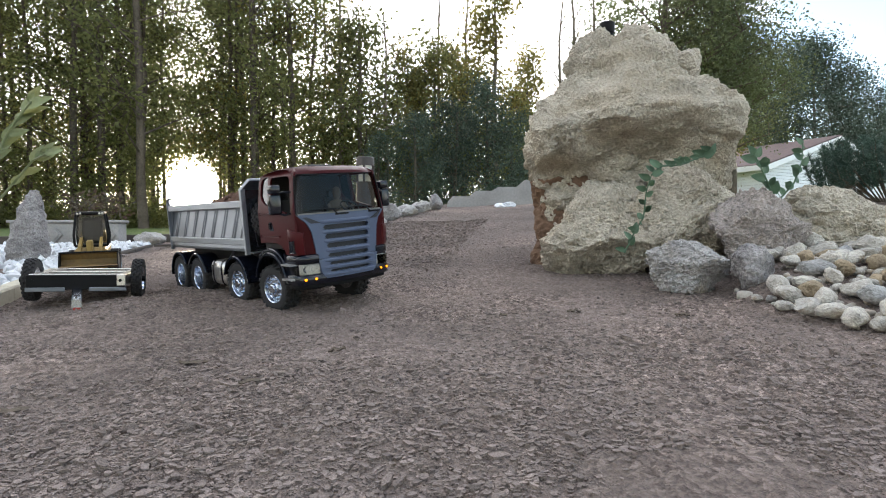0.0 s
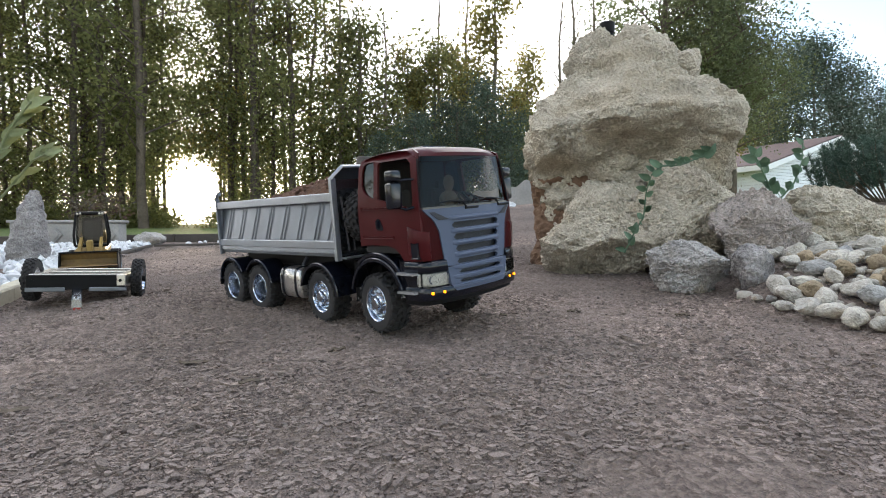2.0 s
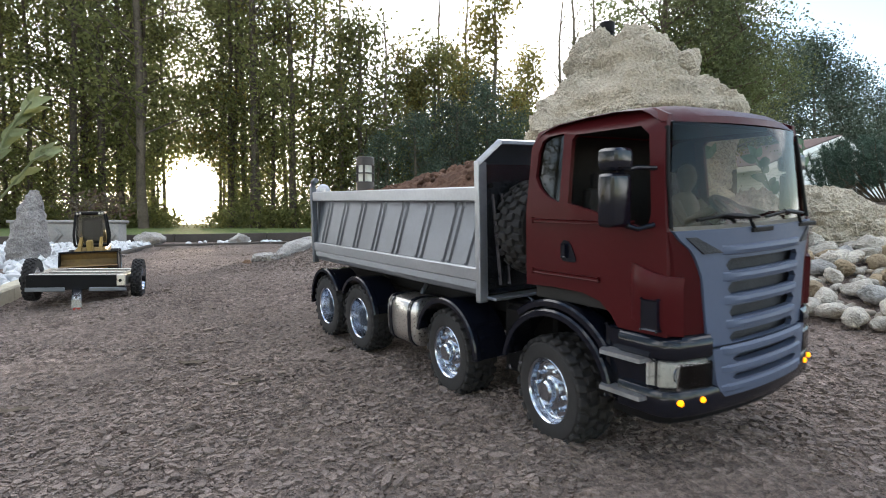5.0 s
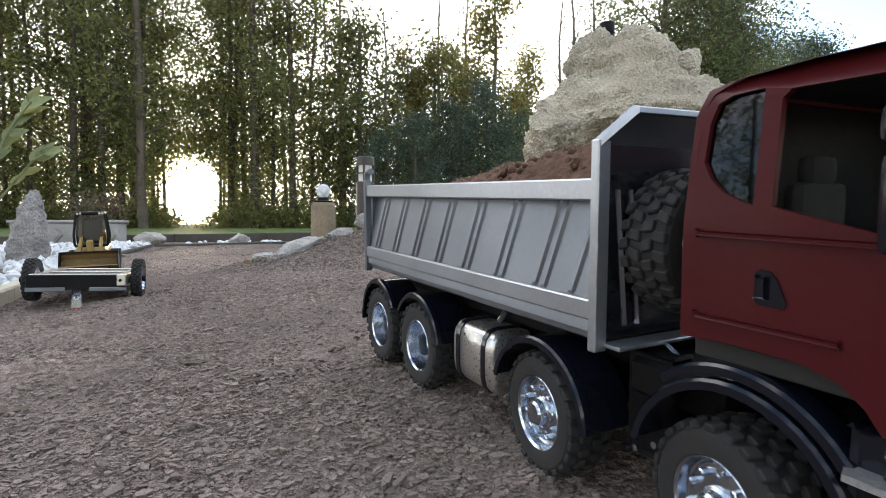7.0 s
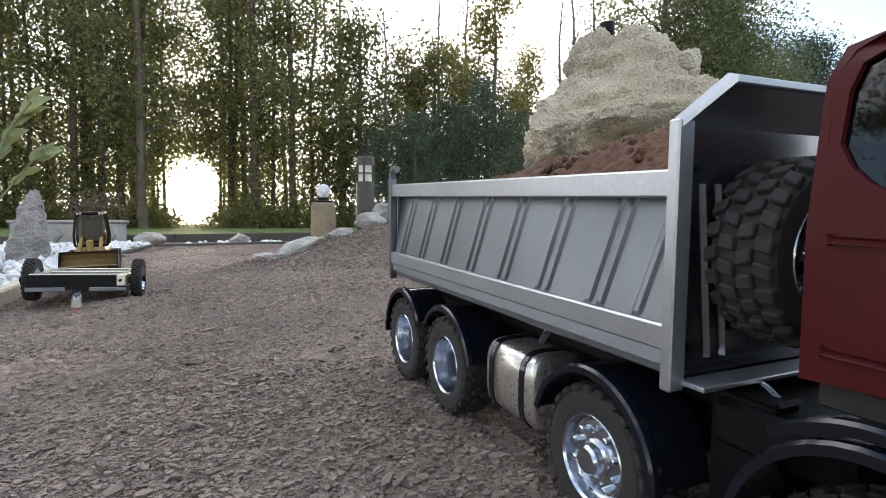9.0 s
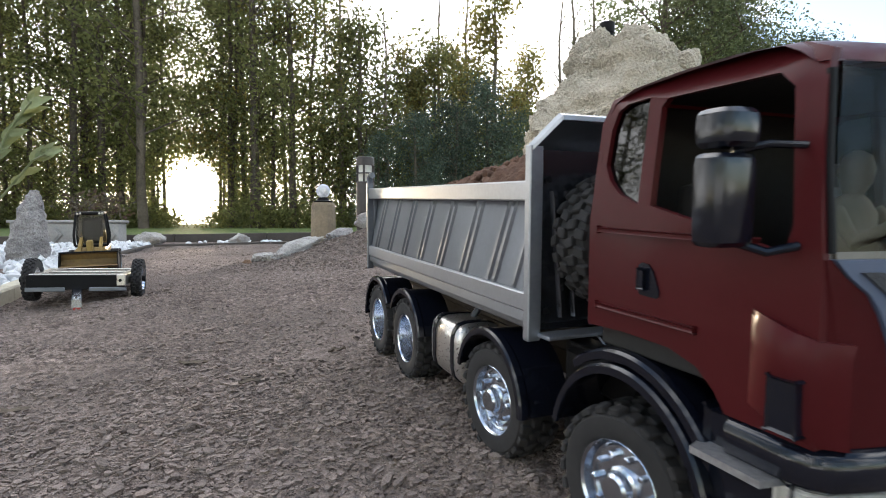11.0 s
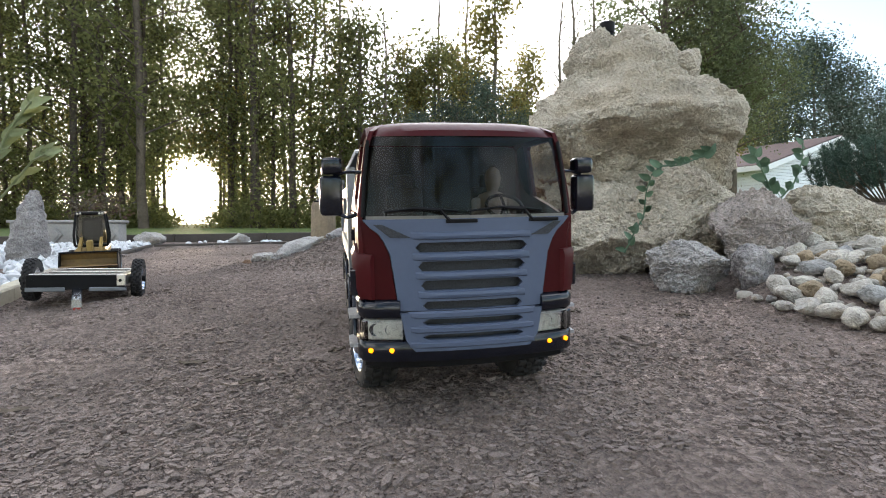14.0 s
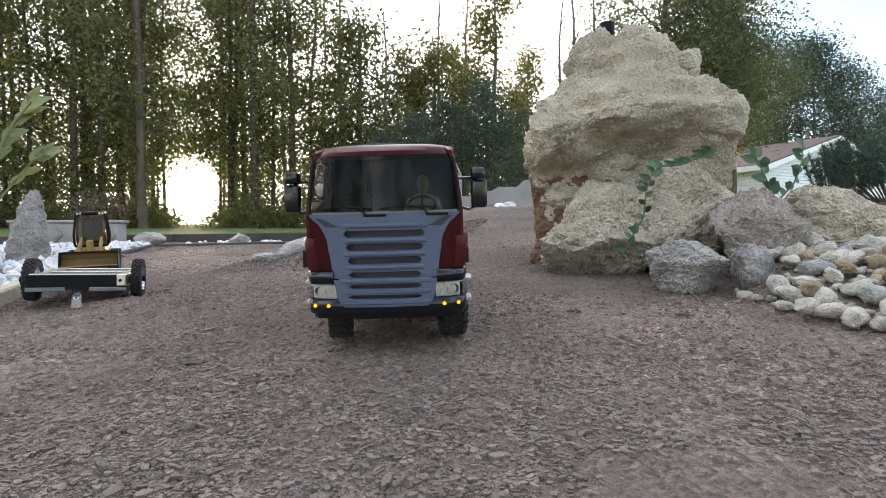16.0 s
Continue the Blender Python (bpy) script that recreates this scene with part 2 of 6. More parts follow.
def loft(bm, sections, cap=True, ring=True):
    """Joins rows of points of equal number with quads."""
    rows = [[bm.verts.new(p) for p in s] for s in sections]
    n = len(rows[0])
    for a, b in zip(rows, rows[1:]):
        for k in range(n if ring else n - 1):
            bm.faces.new((a[k], a[(k + 1) % n], b[(k + 1) % n], b[k]))
    if cap and ring:
        bm.faces.new(rows[0])
        bm.faces.new(rows[-1])
    return bm


def tube(bm, path, radii, seg=8):
    """A round bar along a path."""
    path = [Vector(p) for p in path]
    if not isinstance(radii, (list, tuple)):
        radii = [radii] * len(path)
    sections = []
    q, last = None, None
    for i, p in enumerate(path):
        d = (path[min(i + 1, len(path) - 1)] - path[max(i - 1, 0)]).normalized()
        q = d.to_track_quat("Z", "Y") if q is None else last.rotation_difference(d) @ q
        last = d
        sections.append([p + q @ Vector((radii[i] * math.cos(2 * math.pi * k / seg), radii[i] * math.sin(2 * math.pi * k / seg), 0)) for k in range(seg)])
    return loft(bm, sections)


def plate(bm, outer, holes, place, thick):
    """A flat outline with holes, laid out by place(u, v, w), w from 0 to thick."""
    t = bmesh.new()
    edges = []
    for loop in (outer, *holes):
        vs = [t.verts.new((u, v, 0)) for u, v in loop]
        edges += [t.edges.new((vs[i], vs[(i + 1) % len(vs)])) for i in range(len(vs))]
    bmesh.ops.triangle_fill(t, use_beauty=True, edges=edges, use_dissolve=False)
    out = bmesh.ops.extrude_face_region(t, geom=t.faces[:])
    for v in [g for g in out["geom"] if isinstance(g, bmesh.types.BMVert)]:
        v.co.z = thick
    for v in t.verts:
        v.co = Vector(place(v.co.x, v.co.y, v.co.z))
    merge(bm, t)
    return bm


def fbm(p, octaves=4):
    return noise.fractal(p, 1.0, 2.0, octaves)


# ---- ground: a yard that rises to a ramp, with lower land beyond ----
def ease(a, b, x):
    t = min(max((x - a) / (b - a), 0.0), 1.0)
    return t * t * (3 - 2 * t)


def pebble_edge(x):
    """Where the pebbles end towards the yard."""
    return max(0.58, min(1.02, 0.87 - 2.3 * (x - 0.44)))


def ground_z(x, y, rough=True):
    flat = 0.0375 * x + 0.0794 * y
    low = flat if y < 1.4 else min(flat, 0.111 + 0.0375 * max(x, -3.0) * 0.35 + 0.0235 * (y - 1.4))
    if y > 30:
        low = 0.111 + 0.0235 * 28.6 - 0.04 * 1 + 0.003 * (y - 30)
    ramp = 0.127 + 0.0375 * x + (y - 1.6) * 0.12 if y > 1.6 else flat
    ramp = min(ramp, 0.40 + 0.01 * (y - 3.7))
    edge = -0.56 + 0.175 * (y - 1.6)                  # left border of the ramp
    up = ease(edge - 0.06, edge + 0.07, x) * ease(1.25, 1.75, y) * (1 - ease(6.0, 9.0, y))
    z = low + (ramp - low) * up
    if 0.35 < x < 2.0 and 0.5 < y < 2.0:           # low bank under the pebbles
        z += min(0.045, 0.13 * max(0.0, y - pebble_edge(x))) * ease(0.50, 0.56, x / y) * (1 - ease(1.3, 2.0, y))
    if rough and y < 8:
        near = 1 - ease(3, 8, y)
        p = Vector((x, y, 0.0))
        z += near * (0.006 * fbm(p * 3.0, 3) + 0.0034 * fbm(p * 14.0, 3) + 0.0026 * fbm(p * 45.0 + Vector((7, 3, 1)), 2) + 0.0020 * fbm(p * 105.0, 2))
    return z


def lines(a, b, step, far, grow):
    mid = list(np.arange(a, b + 1e-6, step))
    lo, hi, s = [], [], step
    x0, x1 = a, b
    while x1 < far:
        s *= grow
        x0 -= s
        x1 += s
        lo.append(x0)
        hi.append(x1)
    return lo[::-1] + mid + hi


def build_ground():
    xs, ys = lines(-0.9, 1.0, 0.0048, 1500, 1.14), lines(0.20, 1.5, 0.0045, 1500, 1.14)
    verts = [(x, y, ground_z(x, y)) for y in ys for x in xs]
    n = len(xs)
    faces = [(j * n + i, j * n + i + 1, (j + 1) * n + i + 1, (j + 1) * n + i) for j in range(len(ys) - 1) for i in range(n - 1)]
    me = bpy.data.meshes.new("ground")
    me.from_pydata(verts, [], faces)
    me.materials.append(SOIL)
    me.materials.append(LAWN)
    for f in me.polygons:
        c = f.center
        if c.y > 4.3 and not (-0.4 < c.x < 3.0 and c.y < 6.0):
            f.material_index = 1
    smooth(me, 60)
    return tagged(new("ground", me), "trodden brown soil yard with fine stone chips, grass beyond", "ground", kind="structure")


build_ground()


# ---- rocks ----
def boulder(size, seed, rough=0.22, flat=6, detail=4, sharp=0.5):
    """A lump cut by a few planes and worn by noise; its base lies at z = 0."""
    rng = random.Random(seed)
    bm = bmesh.new()
    bmesh.ops.create_icosphere(bm, subdivisions=detail, radius=1.0)
    cuts = []
    for _ in range(flat):
        d = Vector((rng.uniform(-1, 1), rng.uniform(-1, 1), rng.uniform(-0.5, 1))).normalized()
        cuts.append((d, rng.uniform(0.58, 0.88)))
    off = Vector((rng.uniform(0, 50), rng.uniform(0, 50), rng.uniform(0, 50)))
    for v in bm.verts:
        p = v.co.copy()
        for d, h in cuts:
            over = p.dot(d) - h
            if over > 0:
                p -= d * over * 0.97
        n = fbm(p * 1.6 + off, 4)
        ridge = 1 - abs(noise.noise(p * 3.1 + off)) * 2
        crag = 0.7 - 1.2 * abs(noise.noise(p * 5.5 + off)) - 0.8 * abs(noise.noise(p * 12 + off)) - 0.5 * abs(noise.noise(p * 27 + off))
        p *= 1 + rough * n + sharp * 0.06 * ridge + 0.50 * rough * crag + 0.26 * rough * fbm(p * 20 + off, 4)
        v.co = p
    lo = [min(v.co[k] for v in bm.verts) for k in range(3)]
    hi = [max(v.co[k] for v in bm.verts) for k in range(3)]
    for v in bm.verts:
        v.co = Vector(((v.co[k] - (lo[k] if k == 2 else (lo[k] + hi[k]) / 2)) / (hi[k] - lo[k]) * size[k] for k in range(3)))
    return bm


def rock(x, y, size, seed, mat, label, turn=0.0, sink=0.012, lift=None, group="", rough=0.22, flat=6, detail=4, name="rock", tilt=0.0, pitch=0.0):
    ob = part(name, boulder(size, seed, rough, flat, detail), mat, None, angle=60)
    ob.matrix_world = pose(x, y, (ground_z(x, y) - sink) if lift is None else lift, tilt, pitch, turn)
    return tagged(ob, label, "rock", group)


def shaped_rock(name, rows, seed, mat, label, rough=0.05, sides=170, hollows=()):
    """A rock built up in layers: height, left, right, front, back. hollows: x, z, two radii and depth of dents in its front."""
    rows = sorted(rows)
    zs = np.linspace(rows[0][0], rows[-1][0], 130)
    cols = [np.interp(zs, [r[0] for r in rows], [r[k] for r in rows]) for k in range(1, 5)]
    off = Vector((seed * 3.1, seed * 1.7, seed * 0.9))
    bm = bmesh.new()
    sections = []
    for i, z in enumerate(zs):
        l, r, f, b = (c[i] for c in cols)
        ring = []
        for k in range(sides):
            a = 2 * math.pi * k / sides
            ca, sa = math.cos(a), math.sin(a)
            sq = (abs(ca) ** 2.25 + abs(sa) ** 2.25) ** (-1 / 2.25)
            x = (l + r) / 2 + (r - l) / 2 * ca * sq
            y = (f + b) / 2 + (b - f) / 2 * sa * sq
            ring.append(Vector((x, y, z)))
        sections.append(ring)
    loft(bm, sections)
    bm.normal_update()
    for v in bm.verts:
        p = v.co * 5.0 + off
        n = 0.70 * fbm(p, 4) + 0.40 * (0.5 - abs(noise.noise(p * 1.7))) + 0.26 * (0.4 - abs(noise.noise(p * 4.3))) + 0.20 * (0.4 - abs(noise.noise(p * 9.7))) + 0.17 * fbm(p * 16, 4)
        cells = noise.voronoi(p * 0.75 + Vector((0.3 * fbm(p, 2), 0.3 * fbm(p + off, 2), 0)))[0]
        crack = noise.voronoi(p * 2.1 + Vector((0.4 * fbm(p * 2, 2), 0, 0.4 * fbm(p * 2 + off, 2))))[0]
        n += 0.35 * (0.45 - cells[0]) - 0.16 * math.exp(-14 * (cells[1] - cells[0])) - 0.16 * math.exp(-11 * (crack[1] - crack[0]))
        v.co += v.normal * rough * n
        if v.normal.y < 0.3:
            for hx, hz, rx, rz, deep in hollows:
                v.co.y += deep * math.exp(-(((v.co.x - hx) / rx) ** 2 + ((v.co.z - hz) / rz) ** 2) ** 1.5)
    return tagged(part(name, bm, mat, None, angle=60), label, "rock")


# the great overhanging boulder and the pile under it
shaped_rock("great_boulder", [
    (0.230, 0.29, 0.69, 1.37, 1.60), (0.300, 0.250, 0.705, 1.325, 1.62), (0.335, 0.222, 0.715, 1.29, 1.64), (0.377, 0.208, 0.722, 1.26, 1.66), (0.415, 0.212, 0.722, 1.235, 1.66),
    (0.445, 0.224, 0.718, 1.21, 1.66), (0.475, 0.242, 0.708, 1.215, 1.66), (0.51, 0.268, 0.692, 1.24, 1.65), (0.566, 0.325, 0.662, 1.295, 1.63), (0.61, 0.378, 0.632, 1.335, 1.60),
    (0.653, 0.425, 0.598, 1.375, 1.56), (0.680, 0.445, 0.555, 1.40, 1.52), (0.708, 0.465, 0.505, 1.425, 1.48)], 3, LIMESTONE,
    "huge cream limestone boulder overhanging a rock pile", rough=0.050,
    hollows=[(0.44, 0.375, 0.13, 0.050, 0.045), (0.30, 0.33, 0.10, 0.035, 0.05), (0.225, 0.40, 0.05, 0.045, -0.03), (0.36, 0.455, 0.07, 0.025, -0.022), (0.52, 0.47, 0.08, 0.022, -0.020),
             (0.36, 0.57, 0.05, 0.04, 0.03), (0.575, 0.60, 0.02, 0.07, 0.04), (0.64, 0.42, 0.03, 0.10, -0.02)])
rock(0.375, 1.45, (0.15, 0.16, 0.165), 11, LIMESTONE, "cream limestone lump resting on the great boulder", lift=0.545, detail=5)
rock(0.585, 1.42, (0.11, 0.12, 0.11), 12, LIMESTONE, "small cream limestone lump on the great boulder", lift=0.545)
shaped_rock("clay_core", [(0.08, 0.235, 0.75, 1.30, 1.6), (0.2, 0.235, 0.7, 1.33, 1.6), (0.28, 0.24, 0.7, 1.36, 1.6), (0.335, 0.23, 0.65, 1.36, 1.6)], 5, CLAY,
            "red-brown clay under the overhanging boulder", rough=0.03)
rock(0.35, 1.27, (0.28, 0.27, 0.275), 21, LIMESTONE, "cream limestone boulder with crusty face at the pile's foot", rough=0.2, detail=6, flat=16, sink=0.065)
rock(0.520, 1.235, (0.25, 0.24, 0.262), 22, LIMESTONE, "tall cream limestone boulder leaning on the pile", rough=0.2, detail=6, flat=16)
rock(0.435, 1.0, (0.145, 0.12, 0.105), 23, PALESTONE, "pale grey limestone block at the yard's edge", rough=0.18, detail=6, flat=14)
rock(0.515, 0.93, (0.075, 0.07, 0.082), 24, GREYSTONE, "small rough grey stone beside the pale block", rough=0.17, detail=5, flat=12, sink=0.022)
rock(0.612, 1.10, (0.20, 0.18, 0.185), 35, PINKSTONE, "grey-brown angular rock above the pebbles", rough=0.2, detail=6, flat=16, sink=0.05)
rock(0.825, 1.22, (0.46, 0.24, 0.180), 26, LIMESTONE, "long low cream limestone rock behind the pebbles", rough=0.2, detail=6, flat=16, sink=0.055)
rock(1.16, 1.2, (0.36, 0.26, 0.165), 27, LIMESTONE, "cream limestone rock behind the pebbles", rough=0.2, detail=6, flat=16, sink=0.055)


# ---- the toy dump truck: x forward from the front axle, y to its left, z up from the ground ----
RED = material("dark_red_paint", (0.060, 0.0075, 0.0088), (0.050, 0.0062, 0.0074), rough=0.36, scale=12, fine=220, bump=0.06, relief=0.001, contrast=0.12, coat=0.05, spec=0.10)
GREY_PLASTIC = material("blue_grey_primer", (0.066, 0.087, 0.140), (0.056, 0.074, 0.120), rough=0.5, scale=12, fine=260, bump=0.08, relief=0.001, contrast=0.12)
BLACK = material("black_plastic", (0.0035, 0.0045, 0.009), (0.006, 0.007, 0.012), rough=0.14, scale=20, fine=220, bump=0.05, relief=0.001, contrast=0.2, coat=0.0, spec=0.42)
MATT_BLACK = material("matt_black_frame", (0.004, 0.004, 0.0048), (0.008, 0.0075, 0.0075), rough=0.5, scale=20, fine=220, bump=0.1, relief=0.001, contrast=0.3, spec=0.12)
RUBBER = material("dusty_rubber", (0.010, 0.0095, 0.010), (0.024, 0.021, 0.020), rough=0.82, scale=30, fine=200, bump=0.2, relief=0.001, contrast=0.3)
HUB_STEEL = material("dull_hub_steel", (0.16, 0.165, 0.18), (0.10, 0.105, 0.115), rough=0.35, metal=0.8, scale=30, fine=300, bump=0, contrast=0.2)
CHROME = material("chrome", (0.56, 0.60, 0.67), (0.48, 0.52, 0.58), rough=0.2, metal=1.0, scale=30, fine=300, bump=0, contrast=0.12)
ALU = material("brushed_aluminium", (0.175, 0.188, 0.214), (0.13, 0.14, 0.16), rough=0.36, metal=0.8, scale=14, fine=260, bump=0.1, relief=0.0006, contrast=0.2)
POLISHED = material("polished_aluminium", (0.20, 0.212, 0.24), (0.15, 0.16, 0.185), rough=0.2, metal=0.95, scale=14, fine=260, bump=0.05, relief=0.0004, contrast=0.2)
RAIL = material("bright_aluminium", (0.40, 0.415, 0.445), (0.33, 0.345, 0.37), rough=0.34, metal=0.8, scale=14, fine=260, bump=0.1, relief=0.0006, contrast=0.2)
STEEL = material("polished_tank_steel", (0.58, 0.55, 0.52), (0.5, 0.48, 0.45), rough=0.3, metal=0.9, scale=5, fine=500, bump=0.02, relief=0.0003, contrast=0.06)
CHECKER = material("checker_plate", (0.42, 0.42, 0.43), (0.3, 0.3, 0.31), rough=0.45, metal=0.8, scale=240, fine=500, bump=0.5, relief=0.0008, contrast=0.4)
CABIN = material("dark_cabin_plastic", (0.012, 0.0105, 0.01), (0.018, 0.016, 0.014), rough=0.8, scale=20, fine=200, bump=0.1, relief=0.001, contrast=0.2)
CREAM = material("grey_dashboard", (0.22, 0.20, 0.17), (0.18, 0.165, 0.14), rough=0.7, scale=20, fine=200, bump=0.1, relief=0.001, contrast=0.2)
MESH = material("black_mesh", (0.012, 0.013, 0.016), (0.032, 0.034, 0.042), rough=0.6, scale=700, fine=900, bump=0.5, relief=0.001, contrast=0.4)
REFLECTOR = material("pale_reflector", (0.70, 0.69, 0.64), (0.52, 0.51, 0.47), rough=0.3, metal=0.2, scale=60, fine=300, bump=0.2, relief=0.001, contrast=0.3)
AMBER = glowing("amber_lamp", (1.0, 0.27, 0.0), 0.85)
TINTED = glass("tinted_windscreen", (0.42, 0.385, 0.33), index=1.30)
DARK_GLASS = glass("smoked_side_glass", (0.05, 0.05, 0.06))
LENS = glass("clear_lens", (0.93, 0.93, 0.92))
LOAD = material("red_brown_soil_load", (0.145, 0.082, 0.055), (0.085, 0.05, 0.036), rough=0.97, scale=40, fine=180, bump=0.9, relief=0.004, contrast=0.6, spec=0.15)


def front_x(y, z):
    return 0.1085 - 0.0135 * (abs(y) / 0.09) ** 2.2 - max(0.0, z - 0.167) * 0.12


def side_y(z):
    return 0.0905 - max(0.0, z - 0.175) * 0.14


def arc(cx, cz, r, a0, a1, n):
    return [(cx + r * math.cos(radians(a0 + (a1 - a0) * k / n)), cz + r * math.sin(radians(a0 + (a1 - a0) * k / n))) for k in range(n + 1)]


def split(loop, step):
    out = []
    for (u0, v0), (u1, v1) in zip(loop, loop[1:] + loop[:1]):
        n = max(1, int(math.hypot(u1 - u0, v1 - v0) / step))
        out += [(u0 + (u1 - u0) * k / n, v0 + (v1 - v0) * k / n) for k in range(n)]
    return out


def grille_half(z):
    return float(np.interp(z, (0.060, 0.070, 0.0945, 0.10, 0.14, 0.155, 0.163, 0.168), (0.046, 0.055, 0.0595, 0.0605, 0.066, 0.073, 0.083, 0.087)))


def ribbon(bm, path, z0, z1, thick, bev=0.0012):
    """An upright band along a plan path, thickened inwards."""
    n = len(path)
    sections = []
    for i, (x, y) in enumerate(path):
        xa, ya = path[max(i - 1, 0)]
        xb, yb = path[min(i + 1, n - 1)]
        d = Vector((xb - xa, yb - ya, 0)).normalized()
        nrm = Vector((d.y, -d.x, 0))
        p = Vector((x, y, 0))
        q = p - nrm * thick
        e = bev
        sections.append([q + Vector((0, 0, z0)), p - nrm * e + Vector((0, 0, z0)), p + Vector((0, 0, z0 + e)), p + Vector((0, 0, z1 - e)), p - nrm * e + Vector((0, 0, z1)), q + Vector((0, 0, z1))])
    return loft(bm, sections)


def fender(bm, cx, cz, r, a0, a1, y0, y1, thick=0.0022, lip=0.003, n=20):
    """A curved mudguard; y0 is its outer edge."""
    s = 1 if y1 > y0 else -1
    sections = []
    for k in range(n + 1):
        a = radians(a0 + (a1 - a0) * k / n)
        c, w = math.cos(a), math.sin(a)
        prof = [(r - lip, y0), (r + thick * 0.4, y0), (r + thick, y0 + s * 0.0015), (r + thick, y0 + s * 0.006), (r + thick * 0.3, y0 + s * 0.008), (r + thick * 0.3, y1), (r - 0.0008, y1), (r - 0.0008, y0 + s * 0.002), (r - lip, y0 + s * 0.002)]
        sections.append([(cx + q * c, y, cz + q * w) for q, y in prof])
    return loft(bm, sections)


def make_wheel(name, parent, side, front, label):
    """A wheel about the y axis; side -1 is the truck's right. Tyre and hub are parts of it."""
    turn = pose(0, 0, 0, 90 if side < 0 else -90)
    rim = bmesh.new()
    if front:
        lathe(rim, [(0.0232, -0.013), (0.0242, 0.0125), (0.0255, 0.0142), (0.0248, 0.0152), (0.0236, 0.0138), (0.0222, 0.009), (0.0185, 0.0072), (0.012, 0.0088), (0.0, 0.009)], 40, turn)
    else:
        lathe(rim, [(0.0232, -0.013), (0.0242, 0.0125), (0.0255, 0.0142), (0.0248, 0.0152), (0.0236, 0.0138), (0.0222, 0.004), (0.0205, -0.006), (0.0165, -0.0105), (0.0, -0.0105)], 40, turn)
    wheel = part(name, rim, CHROME, parent, label)
    tyre = bmesh.new()
    prof = [(0.0235, -0.0135), (0.0262, -0.0152), (0.031, -0.0162), (0.0360, -0.0155), (0.0382, -0.0135), (0.0389, -0.0105), (0.0391, 0.0),
            (0.0389, 0.0105), (0.0382, 0.0135), (0.0360, 0.0155), (0.031, 0.0162), (0.0262, 0.0152), (0.0235, 0.0135)]
    lathe(tyre, prof, 48, turn, close=True)
    for k in range(24):
        for j, (h0, h1, off) in enumerate(((-0.0157, -0.0090, 0.0), (-0.0077, -0.0007, 0.5), (0.0007, 0.0077, 0.0), (0.0090, 0.0157, 0.5))):
            a = 360 / 24 * (k + off)
            t = bmesh.new()
            box(t, 0.0372, 0.0421, -0.0031, 0.0031, h0, h1, 0.0007, 1)
            for v in t.verts:
                if abs(v.co.z) > 0.013 and v.co.x > 0.04:
                    v.co.x -= 0.0012
                v.co.y += 0.16 * (v.co.z - (h0 + h1) / 2) * (1 if j % 2 else -1) * (1 if k % 2 else 2)
            t.transform(turn @ pose(0, 0, 0, 0, 0, a))
            merge(tyre, t)
    part("tyre", tyre, RUBBER, wheel, "dusty black lugged rubber")
    hub = bmesh.new()
    if front:
        lathe(hub, [(0.0105, 0.0085), (0.0105, 0.0115), (0.0088, 0.0125), (0.0082, 0.0165), (0.0068, 0.0182), (0.0, 0.0185)], 28, turn)
        lathe(hub, [(0.0205, 0.0070), (0.0205, 0.0092), (0.0125, 0.0102)], 32, turn)
        bolts = (0.0168, 0.0092, 0.0135)
    else:
        lathe(hub, [(0.0105, -0.0105), (0.0100, -0.002), (0.0080, 0.001), (0.0, 0.0012)], 28, turn)
        bolts = (0.0138, -0.0105, -0.0065)
    for k in range(10):
        lathe(hub, [(0.0019, bolts[1]), (0.0019, bolts[2]), (0.0012, bolts[2] + 0.0006), (0.0, bolts[2] + 0.0006)], 6, turn @ pose(0, 0, 0, 0, 0, 36 * k) @ pose(bolts[0], 0, 0))
    part("hub", hub, CHROME if front else HUB_STEEL, wheel)
    return wheel


def side_panel(s):
    """A cab side with its two window openings; s -1 is the right."""
    bm = bmesh.new()
    outer = [(-0.0265, 0.122), (-0.0275, 0.205), (-0.0275, 0.226), (-0.0235, 0.2375), (-0.010, 0.2425), (0.02, 0.2455), (0.05, 0.2460), (0.072, 0.2445), (0.0865, 0.2385),
             (0.0905, 0.2), (0.0945, 0.168), (0.095, 0.15), (0.0955, 0.104), (0.060, 0.104), (0.054, 0.112), (0.045, 0.119), (0.03, 0.123), (0.0, 0.1235)]
    quarter = [(-0.0200, 0.204), (-0.0195, 0.222), (-0.0165, 0.2305), (-0.010, 0.2335), (0.0050, 0.2345), (0.0065, 0.185), (0.0, 0.1868), (-0.0085, 0.1905), (-0.0155, 0.1965)]
    door = [(0.0145, 0.1845), (0.0130, 0.2290), (0.0165, 0.2325), (0.070, 0.2330), (0.0765, 0.2270), (0.0835, 0.179), (0.082, 0.1725), (0.076, 0.170), (0.05, 0.1765)]
    plate(bm, split(outer, 0.012), [split(quarter, 0.012), split(door, 0.012)], lambda u, v, w: (u, s * (side_y(v) - w - 0.010 * ease(0.234, 0.2475, v)), v), 0.0035)
    # raised waist and sill ridges, and a deep groove above the wheel
    for z, x0, x1 in ((0.1720, -0.0185, 0.070), (0.1338, -0.0185, 0.0445)):
        box(bm, x0, x1, s * 0.0895, s * 0.0917, z - 0.0012, z + 0.0012, 0.0008, 1)
    return bm


